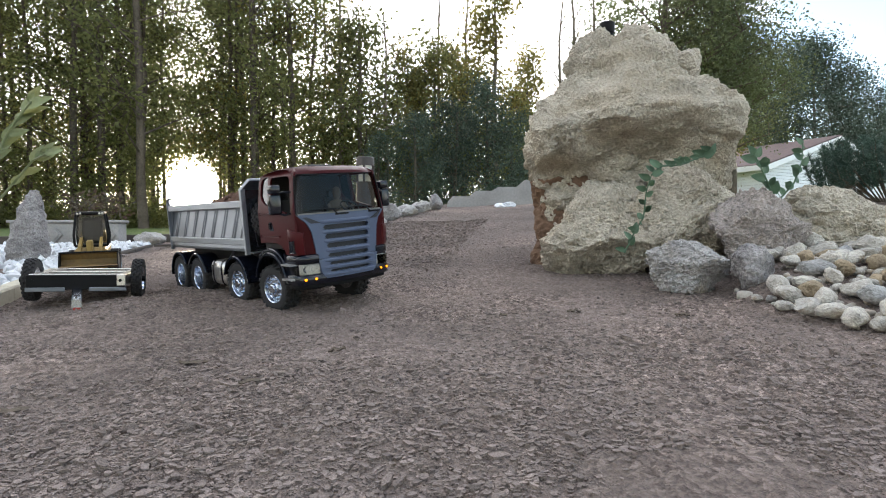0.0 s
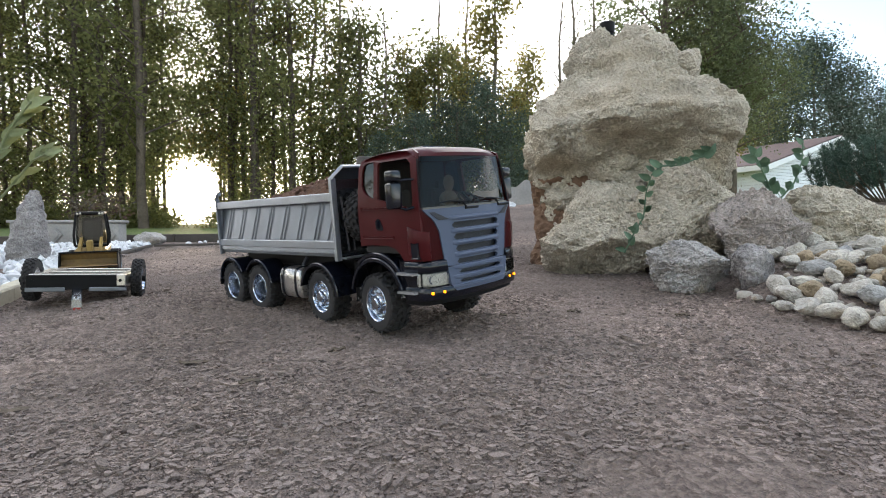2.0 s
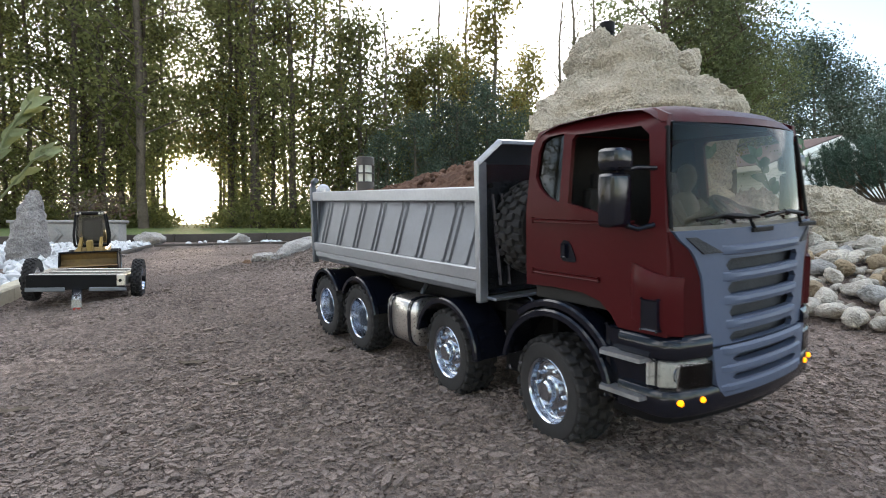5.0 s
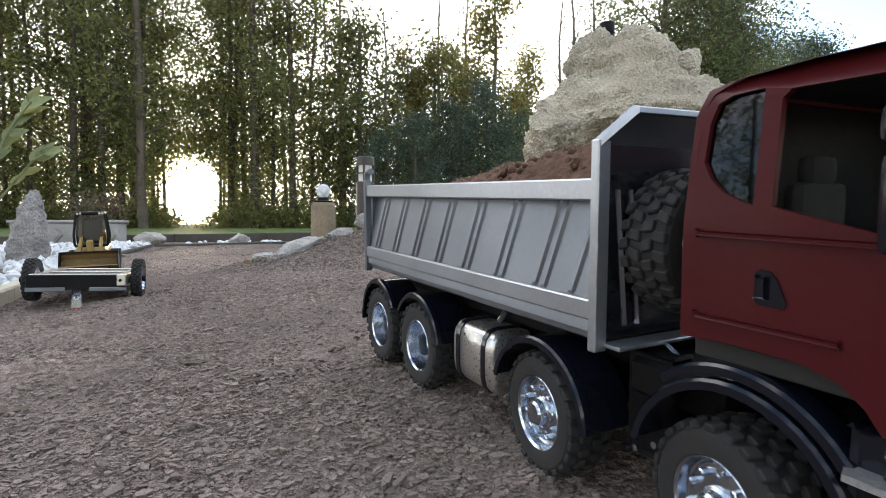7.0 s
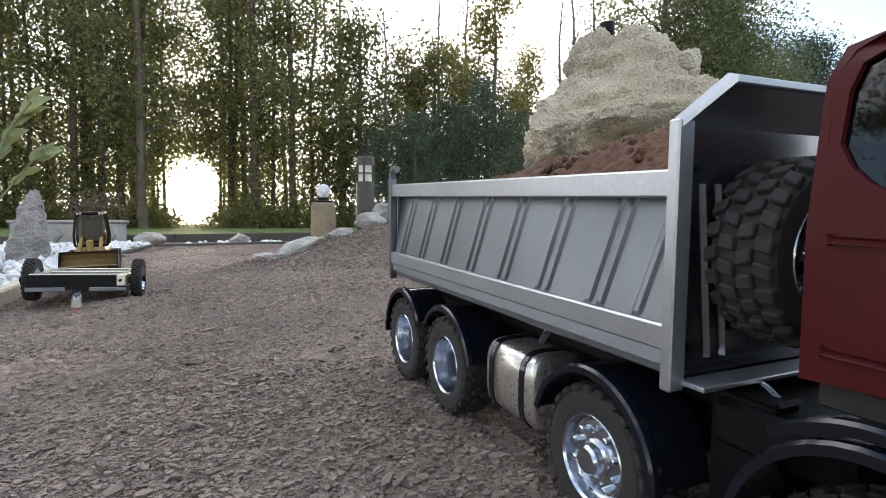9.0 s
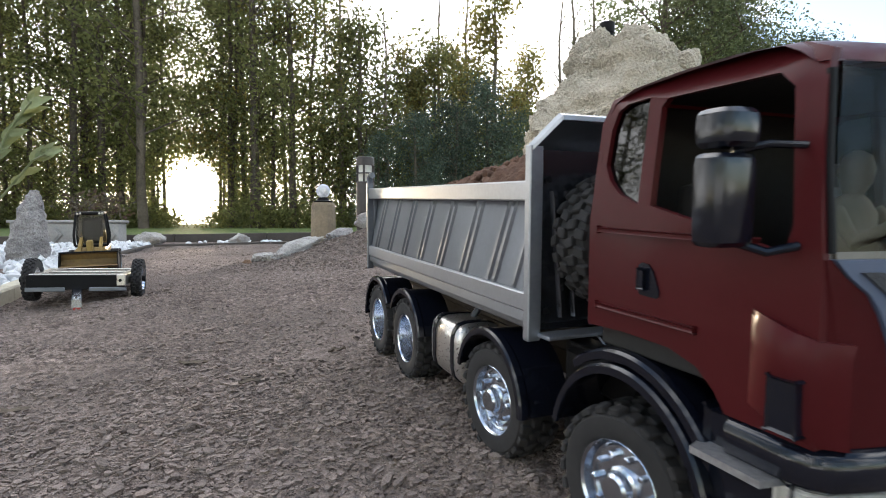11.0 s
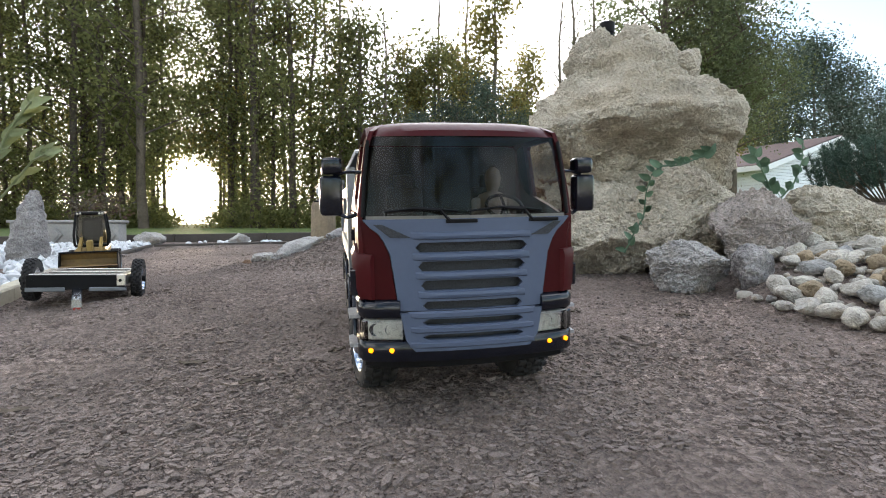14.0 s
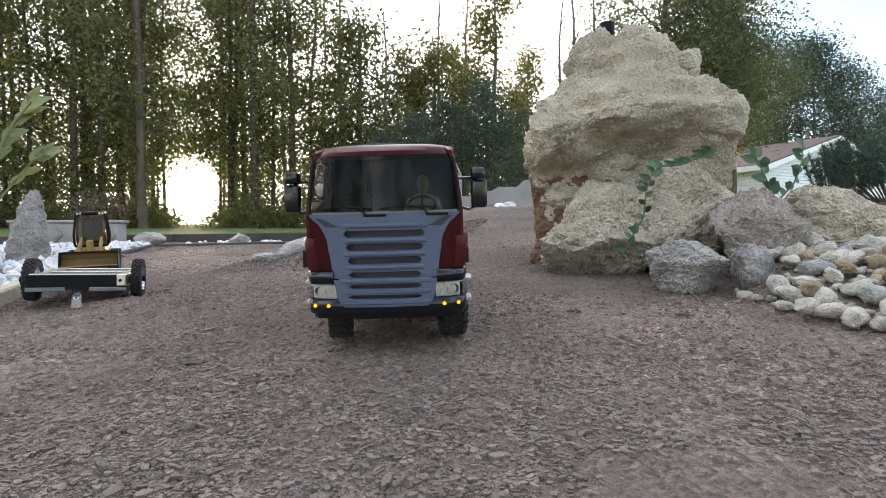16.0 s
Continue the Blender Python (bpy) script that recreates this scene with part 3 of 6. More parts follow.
def build_truck():
    truck = thing("dump_truck", pose(0, 0, 0), "dark red toy dump truck, silver tipper body, blue-grey grille", "toy truck")
    # running gear
    for s in (-1, 1):
        bm = box(bmesh.new(), -0.465, 0.075, s * 0.030 - 0.004, s * 0.030 + 0.004, 0.058, 0.078, 0.001, 1)
        part("frame_rail", bm, MATT_BLACK, truck)
    part("sub_frame", box(bmesh.new(), -0.45, -0.09, -0.046, 0.046, 0.080, 0.106, 0.002, 1), MATT_BLACK, truck)
    part("gearbox", box(bmesh.new(), -0.13, 0.05, -0.022, 0.022, 0.042, 0.07, 0.004), MATT_BLACK, truck)
    part("engine_deck", box(bmesh.new(), -0.082, -0.02, -0.066, 0.066, 0.072, 0.094, 0.003), MATT_BLACK, truck)
    for x in (-0.004, -0.139, -0.332, -0.432):
        bm = tube(bmesh.new(), [(x, -0.066, 0.042), (x, 0.066, 0.042)], 0.006, 12)
        lathe(bm, [(0.0, -0.014), (0.013, -0.009), (0.013, 0.009), (0.0, 0.014)], 16, pose(x, 0.01, 0.042, 90))
        part("axle", bm, MATT_BLACK, truck)
    for s in (-1, 1):
        for x in (-0.004, -0.139, -0.382):
            bm = bmesh.new()
            for k in range(4):
                L = 0.05 - 0.009 * k
                box(bm, x - L, x + L, s * 0.046 - 0.004, s * 0.046 + 0.004, 0.058 - 0.0025 * k, 0.060 - 0.0025 * k, 0.0004, 1)
            part("leaf_spring", bm, MATT_BLACK, truck)
    # cab shell
    cab = part("cab", bmesh_roof(), RED, truck, "dark red glossy cab roof and back")
    for s in (-1, 1):
        part("cab_side", side_panel(s), RED, cab, angle=30)
        glass_bm = plate(bmesh.new(), [(-0.0225, 0.180), (-0.0225, 0.236), (0.0095, 0.2365), (0.0095, 0.180)], [], lambda u, v, w: (u, s * (side_y(v) - 0.0025 - w), v), 0.0008)
        part("quarter_window", glass_bm, DARK_GLASS, cab, "smoked glass")
        # door handle: dark recess with a grip
        bm = plate(bmesh.new(), [(0.0105, 0.1445), (0.0105, 0.1570), (0.0125, 0.1585), (0.0165, 0.1580), (0.0195, 0.1550), (0.0235, 0.1465), (0.0235, 0.1440), (0.0220, 0.1432), (0.0120, 0.1435)], [], lambda u, v, w: (u, s * (0.0897 + w), v), 0.0012)
        box(bm, 0.0115, 0.0155, s * 0.0908, s * 0.0925, 0.1465, 0.1555, 0.0006, 1)
        part("door_handle", bm, BLACK, cab)
        # front wing cheek beside the grille
        rows = []
        for z in np.linspace(0.104, 0.168, 12):
            h = grille_half(z) + 0.0006
            rows.append([(front_x(h + (0.0903 - h) * t, z) - (0.004 * ease(0.8, 1.0, t)), s * (h + (0.0903 - h) * t), z) for t in np.linspace(0, 1, 9)])
        bm = loft(bmesh.new(), rows, ring=False)
        bmesh.ops.solidify(bm, geom=bm.faces[:], thickness=0.002)
        part("front_cheek", bm, RED, cab)
        # corner wind deflector with a dark slot behind it
        bm = bmesh.new()
        rows = []
        for z, w in ((0.106, 0.0025), (0.112, 0.0042), (0.128, 0.0048), (0.137, 0.0052), (0.142, 0.0028)):
            rows.append([(0.070, s * 0.0905, z + 0.006), (0.076, s * (0.0905 + w), z + 0.005), (0.088, s * (0.0905 + w), z + 0.001), (0.096, s * (0.087 + w), z - 0.001), (0.101, s * (0.079 + 0.6 * w), z - 0.002), (0.098, s * 0.078, z - 0.002), (0.088, s * 0.088, z)])
        loft(bm, rows)
        part("wind_deflector", bm, RED, cab, angle=50)
        part("deflector_slot", box(bmesh.new(), 0.082, 0.0925, s * 0.0912 - 0.0012, s * 0.0955 + 0.0006 * s, 0.108, 0.127, 0.001, 1), BLACK, cab)
        part("pillar_trim", tube(bmesh.new(), [(0.0945, s * 0.0865, 0.170), (0.0905, s * 0.0845, 0.2), (0.087, s * 0.0805, 0.231)], 0.0016, 8), MATT_BLACK, cab)
    # windscreen
    rows = [[(front_x(y, z) - 0.0035, y, z) for y in np.linspace(-1, 1, 21) * (side_y(z) - 0.0065)] for z in np.linspace(0.1665, 0.2345, 8)]
    bm = loft(bmesh.new(), rows, ring=False)
    part("windscreen", bm, TINTED, cab, "tinted windscreen").visible_shadow = False
    rows = [[(front_x(y, z) - 0.002, y, z) for y in np.linspace(-1, 1, 21) * (side_y(z) - 0.0065)] for z in (0.1665, 0.1705)]
    bm = loft(bmesh.new(), rows, ring=False)
    bmesh.ops.solidify(bm, geom=bm.faces[:], thickness=0.001)
    part("cowl", bm, CREAM, cab, "pale strip under the windscreen")
    # cabin inside
    part("cabin_floor", box(bmesh.new(), -0.0235, 0.09, -0.084, 0.084, 0.112, 0.122, 0.001, 1), CABIN, cab)
    part("headliner", box(bmesh.new(), -0.015, 0.07, -0.074, 0.074, 0.236, 0.239, 0.001, 1), CABIN, cab)
    part("bulkhead", box(bmesh.new(), -0.0245, -0.0215, -0.080, 0.080, 0.122, 0.236, 0.001, 1), CABIN, cab)
    bm = box(bmesh.new(), 0.066, 0.092, -0.080, 0.080, 0.122, 0.1665, 0.005)
    part("dashboard", bm, CREAM, cab)
    for y in (-0.042, 0.042):
        bm = box(bmesh.new(), 0.002, 0.038, y - 0.019, y + 0.019, 0.122, 0.148, 0.005)
        box(bm, 0.0, 0.011, y - 0.018, y + 0.018, 0.146, 0.195, 0.005, 2)
        box(bm, 0.001, 0.010, y - 0.010, y + 0.010, 0.193, 0.207, 0.004, 2)
        part("seat", bm, CABIN, cab)
    bm = bmesh.new()
    ring = [(0.0165 * math.cos(2 * math.pi * k / 24), 0.0165 * math.sin(2 * math.pi * k / 24), 0) for k in range(25)]
    tube(bm, ring, 0.0016, 8)
    tube(bm, [(-0.016, 0, 0), (0.016, 0, 0)], 0.0015, 6)
    tube(bm, [(0, 0, 0), (0, 0, -0.03)], 0.0025, 8)
    bm.transform(pose(0.060, 0.042, 0.176, 0, 38, 0))
    part("steering_wheel", bm, MATT_BLACK, cab)
    # a plain seated toy figure at the wheel
    bm = bmesh.new()
    loft(bm, [[(x + a * math.cos(t), 0.042 + b * math.sin(t), z) for t in np.linspace(0, 2 * math.pi, 16, endpoint=False)]
              for x, a, b, z in ((0.022, 0.010, 0.016, 0.147), (0.021, 0.010, 0.017, 0.165), (0.020, 0.009, 0.018, 0.180), (0.020, 0.006, 0.013, 0.187), (0.021, 0.0045, 0.005, 0.190),
                                 (0.022, 0.0075, 0.0070, 0.196), (0.022, 0.0085, 0.0078, 0.203), (0.022, 0.0065, 0.006, 0.210), (0.022, 0.002, 0.002, 0.213))])
    for y in (0.026, 0.058):
        tube(bm, [(0.022, y, 0.181), (0.036, y + (y - 0.042) * 0.3, 0.166), (0.054, y - (y - 0.042) * 0.25, 0.178)], [0.005, 0.0042, 0.0032], 8)
    part("seated_doll", bm, CREAM, cab, "pale grey toy figure at the wheel", angle=60)
    # grille
    outer = []
    for z in np.linspace(0.0945, 0.168, 14):
        outer.append((grille_half(z), z))
    outer = outer + [(-y, z) for y, z in outer[::-1]]
    slots = []
    for z, hw, hh in ((0.1452, 0.0465, 0.0040), (0.1300, 0.0445, 0.0040), (0.1148, 0.0425, 0.0040), (0.0985, 0.0415, 0.0034)):
        slots.append(split([(-hw, z), (-hw + 0.004, z + hh), (hw - 0.004, z + hh), (hw, z), (hw - 0.004, z - hh), (-hw + 0.004, z - hh)], 0.009))
    grille = part("grille", plate(bmesh.new(), split(outer, 0.01), slots, lambda u, v, w: (front_x(u, v) + 0.0012 - w, u, v), 0.004), GREY_PLASTIC, truck, "blue-grey grille panel", angle=30)
    for z, hw in ((0.1545, 0.050), (0.1377, 0.049), (0.1225, 0.047), (0.1070, 0.045)):
        rows = [[(front_x(y, z) + 0.001 + d * (1 - ease(hw - 0.008, hw, abs(y))), y, z + dz) for d, dz in ((-0.001, 0.0036), (0.0020, 0.0022), (0.0026, 0.0), (0.0020, -0.0022), (-0.001, -0.0036))] for y in np.linspace(-hw, hw, 17)]
        part("slat", loft(bmesh.new(), rows), GREY_PLASTIC, grille)
    rows = [[(front_x(y, z) - 0.006, y, z) for y in np.linspace(-0.056, 0.056, 13)] for z in (0.064, 0.152)]
    bm = loft(bmesh.new(), rows, ring=False)
    part("grille_mesh", bm, MESH, grille, "black wire mesh behind the slots")
    for s in (-1, 1):
        bm = plate(bmesh.new(), split([(s * 0.050, 0.1535), (s * 0.066, 0.1535), (s * 0.079, 0.1640), (s * 0.072, 0.1640)], 0.01), [], lambda u, v, w: (front_x(u, v) + 0.0010 + w, u, v), 0.0012)
        part("air_vent", bm, MESH, grille)
    # lower grille in the bumper
    outer = [(grille_half(z), z) for z in np.linspace(0.062, 0.0930, 8)]
    outer = outer + [(-y, z) for y, z in outer[::-1]]
    slots = [split([(-hw, z), (-hw + 0.005, z + hh), (hw - 0.005, z + hh), (hw, z), (hw - 0.005, z - hh), (-hw + 0.005, z - hh)], 0.009) for z, hw, hh in ((0.0855, 0.042, 0.0026), (0.0735, 0.042, 0.0022))]
    lower = part("lower_grille", plate(bmesh.new(), split(outer, 0.01), slots, lambda u, v, w: (front_x(u, v) + 0.0042 - w, u, v), 0.006), GREY_PLASTIC, truck, "blue-grey lower grille", angle=30)
    for z in (0.0915, 0.0795, 0.0672):
        rows = [[(front_x(y, z) + 0.0036 + d * (1 - ease(0.046, 0.053, abs(y))), y, z + dz) for d, dz in ((0.0, 0.003), (0.0022, 0.0015), (0.0022, -0.0015), (0.0, -0.003))] for y in np.linspace(-0.053, 0.053, 17)]
        part("slat", loft(bmesh.new(), rows), GREY_PLASTIC, lower)
    # bumper
    plan = [(0.062, -0.0925), (0.085, -0.0925), (0.094, -0.0905), (0.100, -0.085), (0.1045, -0.072), (0.1072, -0.0595), (0.1085, -0.05), (0.1115, -0.025), (0.1125, 0.0)]
    plan = plan + [(x, -y) for x, y in plan[-2::-1]]
    bumper = part("bumper", ribbon(bmesh.new(), plan, 0.0535, 0.0700, 0.010), BLACK, truck, "glossy black bumper", angle=45)
    part("skirt", ribbon(bmesh.new(), [(x - 0.006, y * 0.96) for x, y in plan], 0.047, 0.0545, 0.006), MATT_BLACK, bumper)
    for s in (-1, 1):
        corner = [(x, y) for x, y in plan if abs(y) > 0.055 and y * s > 0]
        part("corner_strip", ribbon(bmesh.new(), corner, 0.0878, 0.1035, 0.012, 0.003), BLACK, bumper, angle=50)
        part("corner_back", ribbon(bmesh.new(), [(x - 0.007, y * 0.93) for x, y in corner], 0.069, 0.089, 0.008), MATT_BLACK, bumper)
        lamp = part("headlight", ribbon(bmesh.new(), [(x - 0.004, y * 0.965) for x, y in corner if x > 0.08], 0.0705, 0.0872, 0.003), REFLECTOR, truck, "clear headlight with pale reflector")
        bm = bmesh.new()
        for y, r in ((0.0665, 0.0050), (0.0785, 0.0054)):
            lathe(bm, [(r, 0.0), (r * 0.95, 0.0012), (r * 0.55, 0.0003), (0.0, 0.0002)], 20, pose(front_x(y, 0.08) - 0.0022, s * y, 0.079, 0, 90, 0))
        part("reflector", bm, CHROME, lamp)
        part("lens", ribbon(bmesh.new(), [(x + 0.0003, y * 1.003) for x, y in corner if x > 0.08], 0.0705, 0.0872, 0.0012), LENS, lamp, "clear ribbed lens").visible_shadow = False
        for y, x in ((0.0830, 0.1032), (0.0667, 0.1075)):
            bm = lathe(bmesh.new(), [(0.0020, -0.004), (0.0020, 0.0008), (0.0014, 0.0014), (0.0, 0.0016)], 18, pose(x - 0.002, s * y, 0.0633, 0, 90, 0))
            part("marker_lamp", bm, AMBER, truck, "glowing amber lamp")
        # steps and their panel
        part("step_panel", box(bmesh.new(), 0.050, 0.088, s * 0.078, s * 0.088, 0.056, 0.104, 0.002), BLACK, truck)
        for z in (0.0865, 0.0625):
            bm = plate(bmesh.new(), [(0.047, 0.086), (0.085, 0.086), (0.083, 0.099), (0.052, 0.099)], [], lambda u, v, w: (u, s * v, z + w), 0.0028)
            part("step", bm, CHECKER, truck, "silver checker-plate step")
        # mirrors
        bm = box(bmesh.new(), 0.066, 0.079, s * 0.1105 - 0.0095, s * 0.1105 + 0.0095, 0.171, 0.2035, 0.0045, 3)
        part("mirror", bm, BLACK, truck)
        bm = box(bmesh.new(), 0.064, 0.080, s * 0.1095 - 0.0085, s * 0.1095 + 0.0085, 0.2045, 0.2185, 0.0048, 3)
        part("wide_mirror", bm, BLACK, truck)
        bm = tube(bmesh.new(), [(0.084, s * 0.086, 0.206), (0.078, s * 0.097, 0.2065), (0.073, s * 0.108, 0.204)], 0.0014, 8)
        part("mirror_arm", bm, BLACK, truck)
        bm = tube(bmesh.new(), [(0.086, s * 0.090, 0.172), (0.080, s * 0.098, 0.1695), (0.073, s * 0.106, 0.173)], 0.0016, 8)
        part("mirror_arm", bm, BLACK, truck)
        # mudguards
        part("front_fender", fender(bmesh.new(), 0.002, 0.050, 0.0545, 8, 168, s * 0.0945, s * 0.060), BLACK, truck)
        part("front_fender_rim", fender(bmesh.new(), 0.002, 0.050, 0.0615, 38, 128, s * 0.0925, s * 0.075), BLACK, truck)
        part("second_fender", fender(bmesh.new(), -0.139, 0.044, 0.0490, 2, 165, s * 0.0945, s * 0.056), BLACK, truck)
        part("wheel_arch", fender(bmesh.new(), 0.0, 0.045, 0.0575, 20, 150, s * 0.088, s * 0.03, lip=0.001), MATT_BLACK, truck)
        for x, a0, a1 in ((-0.332, 12, 150), (-0.432, 30, 172)):
            bm = fender(bmesh.new(), x, 0.044, 0.0480, a0, a1, s * 0.0925, s * 0.056)
            if x < -0.4:
                box(bm, -0.4825, -0.4795, min(s * 0.0925, s * 0.06), max(s * 0.0925, s * 0.06), 0.040, 0.052, 0.0008, 1)
            part("rear_fender", bm, BLACK, truck)
        # tank or side box with black straps
        x0, x1 = (-0.262, -0.200)
        sections = []
        for x, k in ((x0, 0.86), (x0 + 0.003, 1.0), (x1 - 0.003, 1.0), (x1, 0.86)):
            sec = []
            for j in range(28):
                a = 2 * math.pi * j / 28
                ca, sa = math.cos(a), math.sin(a)
                q = (abs(ca) ** 4 + abs(sa) ** 4) ** -0.25
                sec.append((x, s * 0.0665 + 0.0215 * k * q * ca, 0.057 + 0.0255 * k * q * sa))
            sections.append(sec)
        tank = part("fuel_tank", loft(bmesh.new(), sections), STEEL, truck, "polished steel tank with black straps", angle=50)
        for x in (-0.2515, -0.2115):
            bm = loft(bmesh.new(), [[(xx, s * 0.0665 + (y - s * 0.0665) * 1.045, 0.057 + (z - 0.057) * 1.045) for _, y, z in sections[1]] for xx in (x - 0.0028, x + 0.0028)])
            part("strap", bm, BLACK, tank, angle=50)
        part("tank_bracket", tube(bmesh.new(), [(-0.231, s * 0.06, 0.082), (-0.231, s * 0.05, 0.095)], 0.003, 8), ALU, truck)
        # bolts on the chassis side behind the front wheel
        for x, z in ((-0.067, 0.056), (-0.074, 0.040), (-0.060, 0.047)):
            part("bolt", lathe(bmesh.new(), [(0.0022, 0), (0.0022, 0.002), (0.0, 0.0024)], 8, pose(x, s * 0.066, z, 90 if s < 0 else -90)), CHROME, truck)
        part("side_skirt", box(bmesh.new(), -0.083, -0.052, s * 0.052 - 0.003 * s - 0.002, s * 0.064 + 0.002, 0.036, 0.098, 0.002), MATT_BLACK, truck)
    # wipers, roof hatch and ridge
    for y0, y1, yb in ((-0.070, -0.012, -0.018), (-0.004, 0.060, 0.052)):
        bm = tube(bmesh.new(), [(front_x(y, 0.172) + 0.001, y, 0.1735 + 0.0035 * (1 - abs((y - (y0 + y1) / 2)) / 0.035)) for y in np.linspace(y0, y1, 8)], 0.0010, 6)
        tube(bm, [(front_x(yb, 0.166) + 0.0015, yb, 0.1655), (front_x(yb - 0.006, 0.17) + 0.002, yb - 0.008, 0.1745), (front_x(yb - 0.03, 0.175) + 0.0015, yb - 0.030, 0.1765)], 0.0013, 6)
        box(bm, front_x(yb, 0.166) - 0.001, front_x(yb, 0.166) + 0.0025, yb - 0.004, yb + 0.022, 0.1645, 0.1675, 0.0006, 1)
        part("wiper", bm, MATT_BLACK, truck)
    part("roof_hatch", box(bmesh.new(), 0.005, 0.042, -0.024, 0.024, 0.2480, 0.2525, 0.0018), BLACK, truck)
    return truck


def bmesh_roof():
    """Roof skin, header over the windscreen and the back wall of the cab."""
    bm = bmesh.new()
    rows = []
    for x, z, hw in ((-0.0270, 0.122, 0.0900), (-0.0280, 0.205, 0.0865), (-0.0280, 0.228, 0.083), (-0.0235, 0.2405, 0.0815), (-0.008, 0.2455, 0.081), (0.02, 0.2480, 0.081), (0.05, 0.2490, 0.081), (0.072, 0.2478, 0.0810), (0.086, 0.2442, 0.0812), (0.0955, 0.2390, 0.0815), (0.0985, 0.2340, 0.0818)):
        row = []
        for t in np.linspace(-1, 1, 25):
            y = t * hw
            crown = (abs(t) ** 4)
            bow = 0.0128 * abs(t) ** 2.2 * ease(0.06, 0.098, x)
            drop = 0.0050 * crown if z > 0.236 else 0.0
            row.append((x - bow - (0.004 * crown if x < -0.01 else 0) * -1, y, z - drop))
        rows.append(row)
    loft(bm, rows, ring=False)
    bmesh.ops.solidify(bm, geom=bm.faces[:], thickness=0.0022)
    # three pressed ridges along the roof
    for y in (-0.05, -0.017, 0.017, 0.05):
        tube(bm, [(-0.006, y, 0.2436), (0.02, y, 0.2468), (0.05, y, 0.2468), (0.072, y, 0.2440)], 0.0016, 8)
    return bm


def build_tipper(truck):
    body = part("tipper_body", box(bmesh.new(), -0.460, -0.0845, -0.088, 0.088, 0.104, 0.110, 0.001, 1), ALU, truck, "brushed silver tipper tray")
    for s in (-1, 1):
        # the wall leans: foot outwards, head inwards
        def wall_y(z):
            return 0.0895 - (z - 0.126) * 0.16
        rows = [[(x, s * (wall_y(z) - d), z) for z, d in ((0.110, 0.0), (0.190, 0.0), (0.190, 0.003), (0.110, 0.003))] for x in np.linspace(-0.458, -0.0865, 6)]
        part("side_wall", loft(bmesh.new(), rows), ALU, body)
        # pressed ribs in pairs, each leaning forward towards its head
        heads = [-0.1300 - 0.0492 * k + d for k in range(7) for d in (0.0, 0.0095)] + [-0.0935]
        for head in heads:
            sec = []
            for z, bulge in ((0.127, 0.0), (0.131, 1.0), (0.183, 1.0), (0.188, 0.4)):
                x = head - 0.0150 * (0.187 - z) / 0.06
                y = wall_y(z) - 0.0006
                sec.append([(x - 0.0044, s * y, z), (x - 0.0016, s * (y + 0.0020 * bulge + 0.0004), z), (x + 0.0014, s * (y + 0.0020 * bulge + 0.0004), z), (x + 0.0036, s * y, z)])
            part("rib", loft(bmesh.new(), sec), ALU, body)
        part("top_rail", box(bmesh.new(), -0.462, -0.0875, min(s * 0.0795, s * 0.0920), max(s * 0.0795, s * 0.0920), 0.1858, 0.1985, 0.0010), RAIL, body)
        bm = box(bmesh.new(), -0.462, -0.0875, min(s * 0.084, s * 0.0925), max(s * 0.084, s * 0.0925), 0.1165, 0.1285, 0.0010)
        box(bm, -0.462, -0.0875, min(s * 0.080, s * 0.0908), max(s * 0.080, s * 0.0908), 0.1095, 0.1168, 0.0008)
        part("bottom_rail", bm, RAIL, body)
        part("front_post", box(bmesh.new(), -0.0885, -0.0820, min(s * 0.084, s * 0.0935), max(s * 0.084, s * 0.0935), 0.0985, 0.2200, 0.0008), RAIL, body)
        bm = box(bmesh.new(), -0.4665, -0.4605, min(s * 0.086, s * 0.0935), max(s * 0.086, s * 0.0935), 0.100, 0.205, 0.0008)
        tube(bm, [(-0.4635, s * 0.0898, 0.203), (-0.4632, s * 0.0898, 0.208), (-0.4610, s * 0.0898, 0.2125), (-0.4560, s * 0.0898, 0.2140), (-0.4500, s * 0.0898, 0.2140)], 0.0036, 10)
        box(bm, -0.4700, -0.4660, min(s * 0.083, s * 0.0925), max(s * 0.083, s * 0.0925), 0.118, 0.150, 0.001)
        part("rear_post", bm, ALU, body)
        for z in (0.199, 0.117):
            part("post_bolt", lathe(bmesh.new(), [(0.0022, 0.0), (0.0022, 0.0012), (0.0, 0.0015)], 12, pose(-0.0832, s * 0.0800, z, 0, 90, 0)), MATT_BLACK, body)
    part("front_lip", box(bmesh.new(), -0.0846, -0.0700, -0.0860, 0.0860, 0.1010, 0.1035, 0.0006, 1), RAIL, body)
    board = part("headboard", box(bmesh.new(), -0.0880, -0.0845, -0.0850, 0.0850, 0.1040, 0.2180, 0.0008), POLISHED, body, "polished metal headboard")
    for y in (-0.072, -0.062, 0.062, 0.072):
        rows = [[(-0.0848, y + 0.10 * (0.16 - z) - 0.0030, z), (-0.0820, y + 0.10 * (0.16 - z) - 0.0014, z), (-0.0820, y + 0.10 * (0.16 - z) + 0.0014, z), (-0.0848, y + 0.10 * (0.16 - z) + 0.0030, z)] for z in (0.112, 0.118, 0.186, 0.192)]
        part("headboard_rib", loft(bmesh.new(), rows), POLISHED, board)
    bm = loft(bmesh.new(), [[(-0.0865, -0.0915, 0.2175), (-0.0670, -0.0830, 0.2338), (-0.0670, 0.0830, 0.2338), (-0.0865, 0.0915, 0.2175)], [(-0.0865, -0.0915, 0.2155), (-0.0656, -0.0830, 0.2320), (-0.0656, 0.0830, 0.2320), (-0.0865, 0.0915, 0.2155)]])
